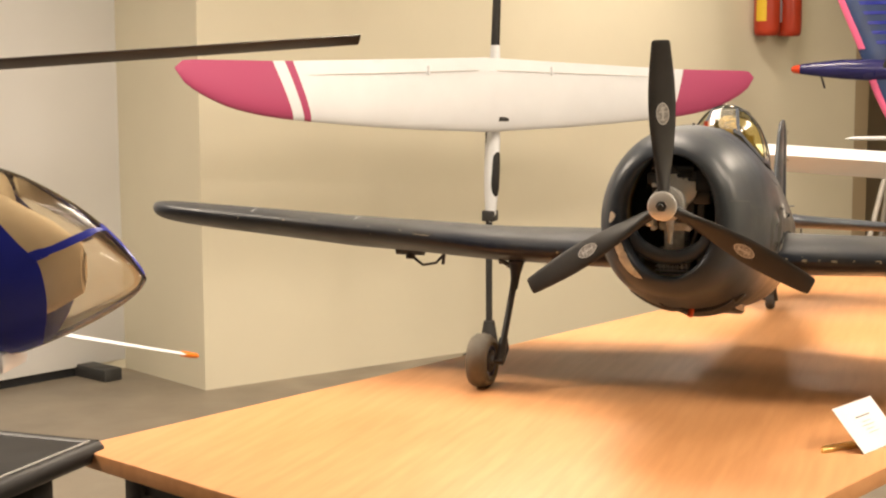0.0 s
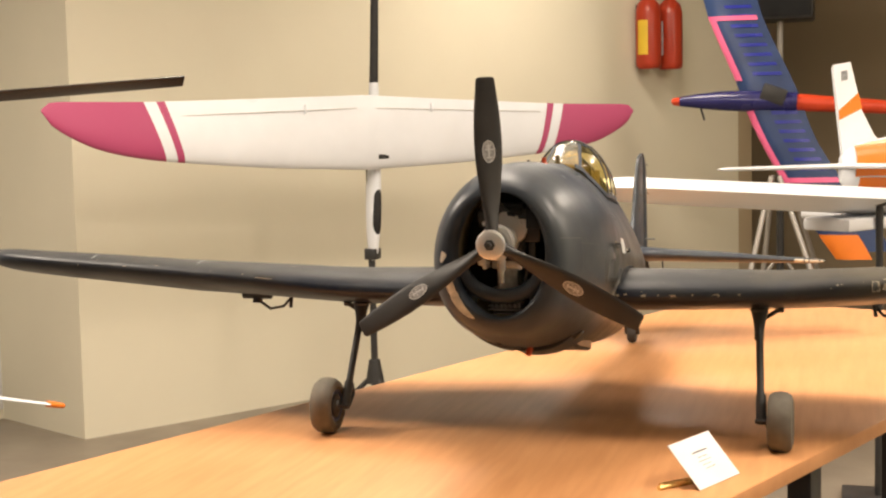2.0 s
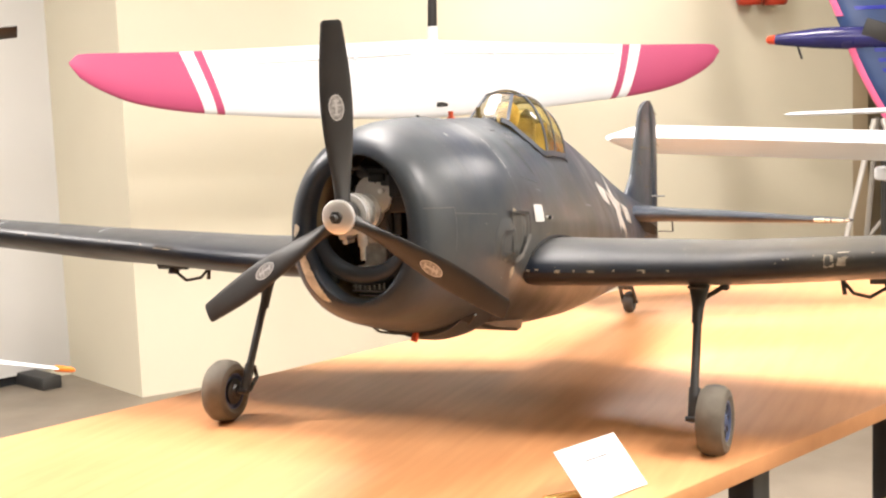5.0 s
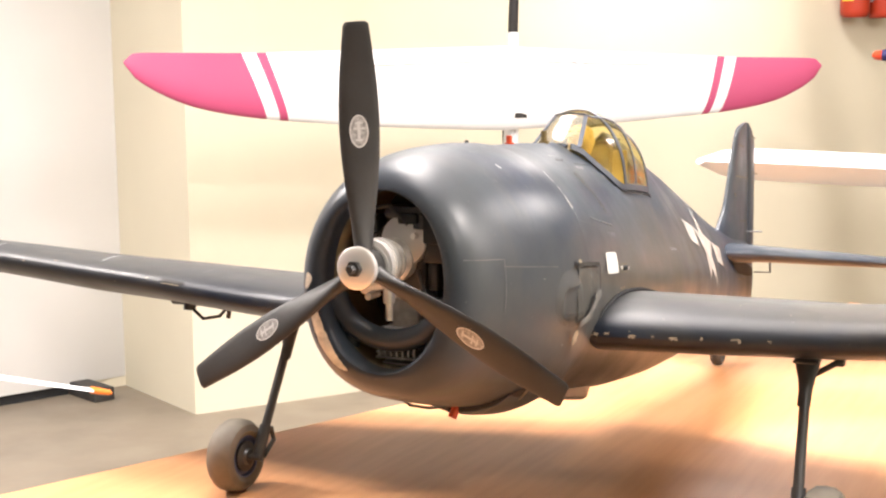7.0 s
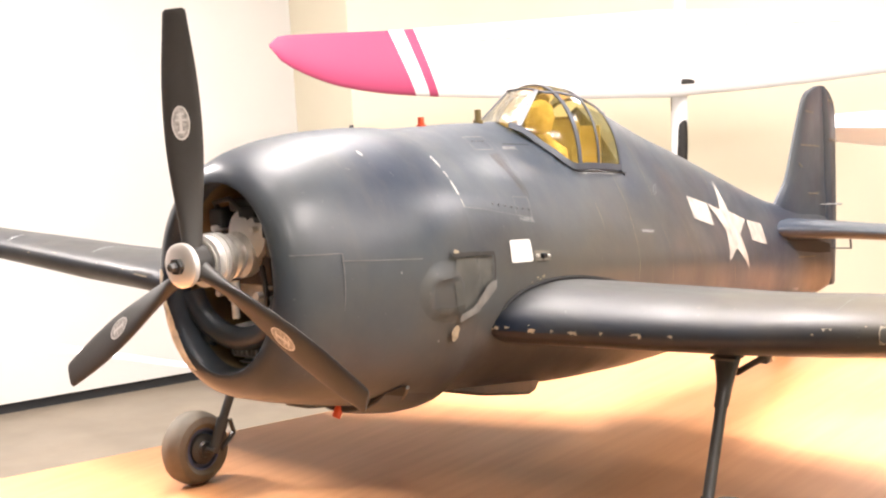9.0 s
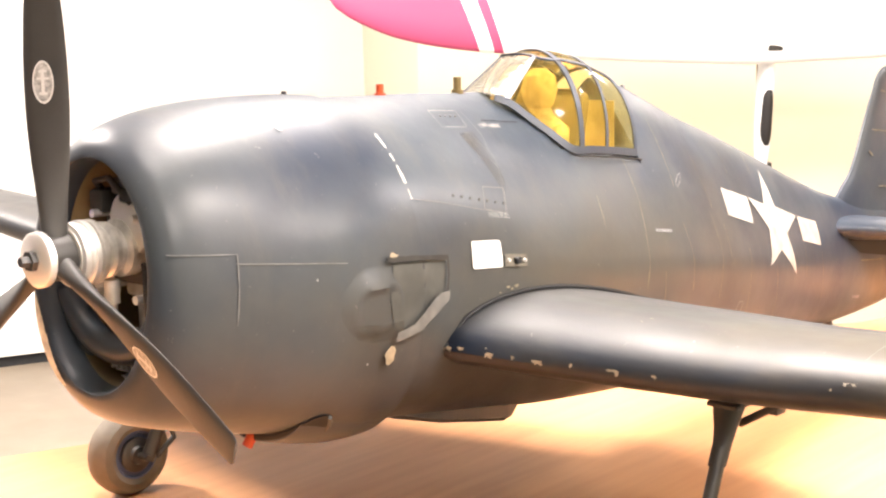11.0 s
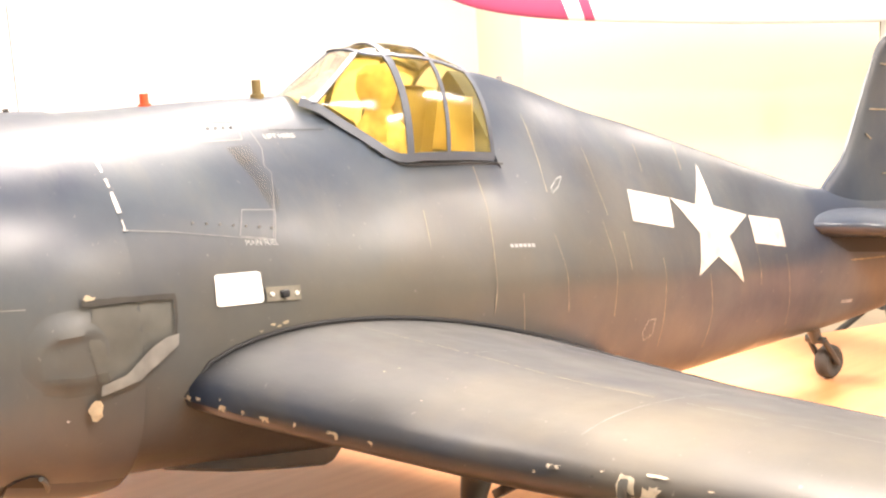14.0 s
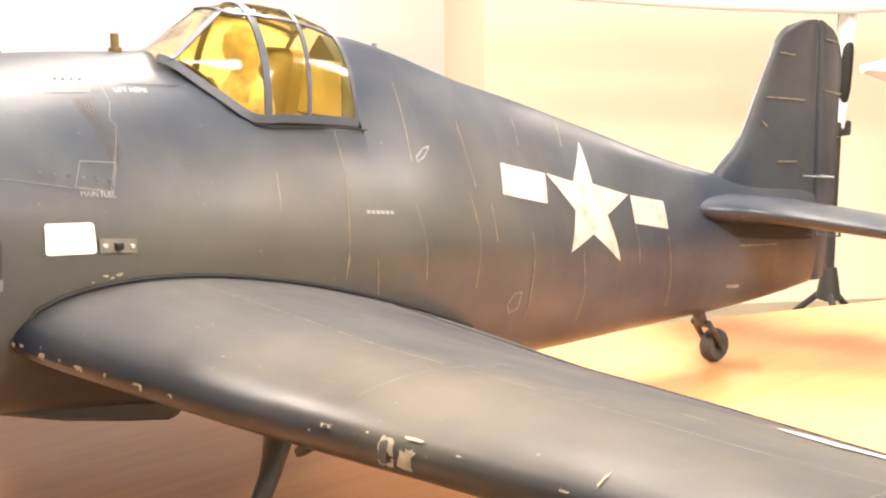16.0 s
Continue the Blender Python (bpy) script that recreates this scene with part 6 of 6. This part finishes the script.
part("fuselage", tubes(([(-0.37, BY, 1.432), (-0.3, BY, 1.432), (-0.15, BY, 1.43), (0.0, BY, 1.425), (0.25, BY, 1.415)], [0.026, 0.036, 0.052, 0.058, 0.05]), n=20), M_INDIGO, blue, "dark indigo blue fuselage")
part("tail_boom", tubes(([(0.2, BY + 0.01, 1.415), (0.7, BY + 0.03, 1.375), (1.25, BY + 0.05, 1.34)], [0.048, 0.036, 0.02])), M_REDORANGE, blue, "red-orange tail boom")
part("hatch", boxes(((0.13, BY - 0.045, 1.455), (0.13, 0.02, 0.09), Matrix.Rotation(radians(20), 4, "Y")), bevel=0.006), M_BLACKPLASTIC, blue, "black servo hatch")
part("nose_strut", tubes(([(-0.26, BY, 1.40), (-0.24, BY + 0.01, 1.33)], 0.006)), M_DARKMETAL, blue)
bst = thing("folding_stand", (0.15, 5.5, GROUND), "grey tubular folding stand", "stand", "folding stands")
for a_, b_ in (((-0.10, 5.25), (0.12, 5.52)), ((0.52, 5.25), (0.16, 5.52)), ((0.0, 5.95), (0.12, 5.68)), ((0.5, 5.95), (0.2, 5.68))):
    part("tube_leg", tubes(([(*a_, GROUND + 0.01), (*b_, 1.02)], 0.014)), M_GREYTUBE, bst)
part("post", tubes(([(0.16, 5.62, GROUND), (0.16, 5.62, 1.36)], 0.02)), M_BLACKPLASTIC, bst, "black centre post")

# ---- extinguishers on the wall ----
W1 = Vector((R0[0] - B0[0], R0[1] - B0[1], 0)).normalized()
WN1 = Vector((W1.y, -W1.x, 0))
for i, s in enumerate((3.80, 4.005)):
    c = Vector((*B0, 0)) + W1 * s + WN1 * 0.085
    ex = thing("fire_extinguisher", (c.x, c.y, 1.665), "red fire extinguisher hung on the wall" + (" with a yellow label" if i == 0 else ""), "fire extinguisher", "extinguishers on the wall")
    part("cylinder", lathe(bmesh.new(), [(0.0, 1.655), (0.062, 1.655), (0.076, 1.67), (0.078, 1.69), (0.078, 2.00), (0.066, 2.05), (0.03, 2.09), (0.022, 2.11), (0.0, 2.11)], Matrix.Translation((c.x, c.y, 0)), 28), M_EXTRED, ex)
    part("valve", tubes(([c + Vector((0, 0, 2.115)), c + Vector((0, 0, 2.17))], 0.018), ([c + Vector((0, 0, 2.16)), c + WN1 * 0.09 + Vector((0, 0, 2.18))], 0.008)), M_BRASS, ex, "brass valve")
    part("label", lathe(bmesh.new(), [(0.0792, 1.74), (0.0792, 1.95)], Matrix.Translation((c.x, c.y, 0)), 10, radians(225), radians(275 if i == 0 else 245)), M_YELLOW if i == 0 else M_PAPER, ex, "printed label", flip=True)
    part("bracket", boxes((c - WN1 * 0.078 + Vector((0, 0, 1.95)), (0.03, 0.03, 0.2)), bevel=0.003), M_DARKMETAL, ex)

# ---- loudspeaker on its stand ----
spk = thing("loudspeaker", (0.10, 7.2, GROUND), "black loudspeaker on a grey stand", "loudspeaker")
part("cabinet", boxes(((0.10, 7.25, 2.19), (0.40, 0.34, 0.46)), bevel=0.02), M_BLACKPLASTIC, spk)
part("grille", boxes(((0.10, 7.075, 2.19), (0.36, 0.012, 0.42)), bevel=0.004), M_DLINE, spk, "black grille")
part("pole", tubes(([(0.085, 7.25, GROUND), (0.085, 7.25, 1.96)], 0.02)), M_GREYTUBE, spk, "grey metal pole")
for k in range(3):
    a = radians(90 + 120 * k)
    part("leg", tubes(([(0.085, 7.25, 0.45), (0.085 + 0.42 * math.cos(a), 7.25 + 0.42 * math.sin(a), GROUND + 0.012)], 0.012)), M_GREYTUBE, spk)

# ---- helicopter on a black table ----
btab = thing("black_table", (-1.25, -0.55, GROUND), "black topped table with a rounded metal edge", "table")
part("tabletop", boxes(((-1.27, -0.55, 0.735), (0.82, 0.62, 0.03)), bevel=0.006), M_MATTBLACK, btab)
part("edge_rail", tubes(([(-0.862, -0.86, 0.737), (-0.862, -0.24, 0.737)], 0.017), ([(-1.68, -0.24, 0.737), (-0.862, -0.24, 0.737)], 0.017)), M_CARBON, btab, "rounded black edge")
part("edge_trim", boxes(((-0.866, -0.55, 0.7535), (0.0025, 0.60, 0.003))), M_ALU, btab, "worn silver edge trim", smooth=False)
for x in (-0.93, -1.6):
    for y in (-0.32, -0.8):
        part("leg", boxes(((x, y, (GROUND + 0.72) / 2), (0.05, 0.05, 0.72 - GROUND)), bevel=0.004), M_TABLELEG, btab)
HD = Vector((0.955, 0.295, 0)).normalized()
HS = Vector((-HD.y, HD.x, 0))
HN = Vector((-0.645, -0.418, 0))
heli = thing("model_helicopter", (HN.x - HD.x * 0.45, HN.y - HD.y * 0.45, TOP), "blue model helicopter with a smoked canopy standing on the black table", "model helicopter")
HEL = [(0.0, 1.046, 0.003, 0.003), (0.008, 1.047, 0.016, 0.014), (0.03, 1.052, 0.040, 0.030), (0.07, 1.059, 0.071, 0.050), (0.12, 1.064, 0.100, 0.068), (0.19, 1.068, 0.130, 0.085), (0.30, 1.075, 0.150, 0.097), (0.45, 1.083, 0.152, 0.098), (0.60, 1.10, 0.11, 0.07), (0.75, 1.12, 0.05, 0.032), (0.80, 1.125, 0.028, 0.022)]


def heli_pt(d, t, off=0.0):
    zc, hh, hw = ease(HEL, d)
    return HN - HD * d + HS * ((hw + off) * math.cos(t)) + Vector((0, 0, zc + (hh + off) * math.sin(t)))


def heli_skin(name, d_of, parent, material, label=""):
    """Skin between two lines of distance from the nose, which may change with the angle."""
    bm = bmesh.new()
    rings = []
    for i in range(21):
        rings.append([heli_pt(d_of(t, i / 20), t) for t in [2 * math.pi * k / 40 for k in range(40)]])
    loft(bm, rings, True, False)
    return part(name, bm, material, parent, label)


def blue_edge(t):
    """Where the blue paint begins, further back over the top."""
    s_ = math.sin(t)
    return 0.130 + 0.140 * (s_ - 0.15) if s_ > 0.15 else 0.121 + 0.025 * ((s_ + 0.35) / 0.65) ** 2 * (1 if s_ < -0.35 else 0.55)


heli_skin("canopy", lambda t, k: 0.0005 + (blue_edge(t) - 0.0005) * k, heli, M_SMOKE, "smoked transparent canopy")
heli_skin("body", lambda t, k: blue_edge(t) + (0.80 - blue_edge(t)) * k, heli, M_COBALT, "glossy cobalt blue body")
STRAP = [(0.0, 0.138, 2.97), (0.35, 0.100, 2.72), (0.65, 0.074, 2.36), (0.85, 0.060, 1.95), (1.0, 0.054, 1.66)]
for sgn in (1, -1):
    bm = bmesh.new()
    rows = []
    for i in range(29):
        d, t0 = ease(STRAP, i / 28)
        da, ta = ease(STRAP, min(1.0, i / 28 + 0.02))
        db, tb = ease(STRAP, max(0.0, i / 28 - 0.02))
        p, q = heli_pt(da, ta), heli_pt(db, tb)
        wd = 0.0055 * (1.3 if i < 5 else 1.0)
        row = []
        for e in (-1, 1):
            k = wd * e
            along = (p - q).normalized()
            dd = d + k * abs(along.z) * 1.2 + k * 0.4
            tt = t0 - k * 7.0 * abs(along.dot(HD))
            row.append(bm.verts.new(heli_pt(dd, tt if sgn > 0 else math.pi - tt, 0.0013)))
        rows.append(row)
    for p, q in zip(rows, rows[1:]):
        bm.faces.new((p[0], p[1], q[1], q[0]))
    part("canopy_frame", bm, M_COBALT, heli, "blue canopy frame", flip=True)
bm = bmesh.new()
rows = [[bm.verts.new(heli_pt(0.062 - 0.0605 * i / 16, math.pi / 2 + w * (0.16 + 0.35 * (i / 16) ** 3), 0.0014)) for w in (-1, -0.5, 0, 0.5, 1)] for i in range(17)]
for p, q in zip(rows, rows[1:]):
    for k in range(4):
        bm.faces.new((p[k], p[k + 1], q[k + 1], q[k]))
part("canopy_ridge", bm, M_COBALT, heli, "blue ridge strip", flip=True)
bm = bmesh.new()
loft(bm, [[heli_pt(d, a, -0.006) for a in [2 * math.pi * k / 32 for k in range(32)]] for d in (0.205, 0.209)])
part("cabin_bulkhead", bm, M_LINING, heli, "tan bulkhead behind the canopy")
bm = bmesh.new()
loft(bm, [[heli_pt(d, a, g) for a in [2 * math.pi * k / 24 for k in range(24)]] for d, g in ((0.085, -0.062), (0.09, -0.048), (0.13, -0.042), (0.204, -0.036))])
part("cabin_pod", bm, M_POD, heli, "tan cabin pod")
HB = HN - HD * 0.45
part("mast", tubes(([HB + Vector((0, 0, 1.20)), HB + Vector((0, 0, 1.35))], 0.008)), M_ALU, heli, "rotor mast")
rot = part("rotor_head", boxes((HB + Vector((0, 0, 1.332)), (0.07, 0.05, 0.03)), bevel=0.005), M_DARKMETAL, heli)
tipv = Vector((-0.519, 0.038, 1.393))
root = HB + Vector((0, 0, 1.332))
for sg in (1, -1):
    dv = (tipv - root) * sg
    dv.z = tipv.z - root.z
    dn = dv.normalized()
    cn_ = dn.cross(Vector((0, 0, 1))).normalized() * sg
    rings = []
    for i in range(18):
        k = 0.10 + 0.90 * i / 17
        c = 0.058 if k > 0.22 else 0.03 + 0.028 * (k - 0.10) / 0.12
        shift = 0.0
        if k > 0.955:
            c *= 1 - 0.75 * (k - 0.955) / 0.045
            shift = 0.010 * (k - 0.955) / 0.045
        p = root + dv * k + cn_ * shift
        rings.append([p + cn_ * (c * 0.5 * math.cos(t)) + Vector((0, 0, 0.0045 * math.sin(t) + 0.007 * math.cos(t))) for t in [2 * math.pi * j / 14 for j in range(14)]])
    part("rotor_blade", loft(bmesh.new(), rings), M_CARBON, rot, "black carbon rotor blade")
part("tail_boom", tubes(([HN - HD * 0.76 + Vector((0, 0, 1.123)), HN - HD * 1.55 + Vector((0, 0, 1.13))], [0.026, 0.018])), M_COBALT, heli, "blue tail boom")
part("tail_fin", boxes((HN - HD * 1.56 + Vector((0, 0, 1.15)), (0.12, 0.01, 0.24), Matrix.Rotation(math.atan2(HD.y, HD.x), 4, "Z")), bevel=0.003), M_COBALT, heli)
for sg in (1, -1):
    o = HS * (sg * 0.10)
    part("skid", tubes(([HN - HD * 0.31 + o + Vector((0, 0, 0.79)), HN - HD * 0.335 + o + Vector((0, 0, 0.765)), HN - HD * 0.38 + o + Vector((0, 0, 0.7595)), HN - HD * 0.75 + o + Vector((0, 0, 0.7595))], 0.009)), M_GLIDER, heli, "white landing skid")
    for d in (0.42, 0.64):
        part("skid_strut", tubes(([HN - HD * d + o + Vector((0, 0, 0.762)), HN - HD * d + o * 0.7 + Vector((0, 0, 0.85)), HN - HD * d + o * 0.3 + Vector((0, 0, 0.95))], 0.007)), M_GLIDER, heli)
part("undertray", boxes((HN - HD * 0.40 + Vector((0, 0, 0.932)), (0.42, 0.10, 0.03), Matrix.Rotation(math.atan2(HD.y, HD.x), 4, "Z")), bevel=0.008), M_GLIDER, heli, "cream undertray")

# ---- white wing with an orange tip near the partition ----
low = thing("white_model_wing", (-2.78, 0.56, GROUND), "white model glider with an orange wingtip on a low stand", "model glider")
lt, ld = Vector((-1.897, 1.835, 0.450)), Vector((-0.549, -0.796, 0.255))
plain_wing("wing", low, lt + ld * 1.6, lt + ld * 0.06, (0.80, -0.55, 0), (0.16, 0.05), 0.028, M_GLIDER, "thin white wing", 14, False)
part("wingtip", tubes(([lt + ld * 0.062, lt + ld * 0.035, lt + ld * 0.008, lt], [0.0105, 0.010, 0.0085, 0.004])), M_ORANGE, low, "orange wingtip")
lf = lt + ld * 1.6
fd = Vector((-0.592, 0.806, -0.03))
part("fuselage", tubes(([lf - fd * 0.62, lf - fd * 0.45, lf, lf + fd * 0.5, lf + fd * 1.22], [0.01, 0.05, 0.055, 0.03, 0.014])), M_GLIDER, low, "white fuselage")
side = Vector((fd.y, -fd.x, 0)).normalized()
for name, z0, z1, material, label in (("tail_fin", 0.815, 0.948, M_GLIDER, "white tail fin"), ("fin_tip", 0.948, 0.990, M_ORANGE, "orange fin tip")):
    bm = bmesh.new()
    rings = []
    for z in (z0, z1):
        k = (z - 0.815) / 0.175
        a, b = lf + fd * (1.02 + 0.10 * k), lf + fd * (1.24 + 0.02 * k)
        rings.append([Vector((p.x, p.y, z)) + side * o for p, o in ((a, -0.002), (a, 0.002), (b, 0.004), (b, -0.004))])
    part(name, loft(bm, rings), material, low, label, smooth=False)
part("stand", tubes(([(lf.x, lf.y, GROUND), (lf.x, lf.y, lf.z - 0.04)], 0.02), ([(lf.x - 0.2, lf.y, GROUND + 0.012), (lf.x + 0.2, lf.y, GROUND + 0.012)], 0.012), ([(lf.x, lf.y - 0.2, GROUND + 0.012), (lf.x, lf.y + 0.2, GROUND + 0.012)], 0.012)), M_BLACKPLASTIC, low, "black stand")

# ---- yellow model nose on a post beside the table ----
yel = thing("yellow_model_nose", (0.772, -0.42, GROUND), "glossy yellow model nose on a slim black post", "model part")
part("shell", lathe(bmesh.new(), [(0.0, 0.960), (0.03, 0.957), (0.07, 0.940), (0.10, 0.915), (0.115, 0.875), (0.10, 0.835), (0.0, 0.825)], Matrix.Translation((0.772, -0.42, 0)), 32), M_YELLOWGLOSS, yel)
part("post", tubes(([(0.772, -0.42, GROUND), (0.772, -0.42, 0.83)], 0.015)), M_BLACKPLASTIC, yel)
part("base", boxes(((0.772, -0.42, GROUND + 0.01), (0.28, 0.28, 0.02)), bevel=0.004), M_BLACKPLASTIC, yel)
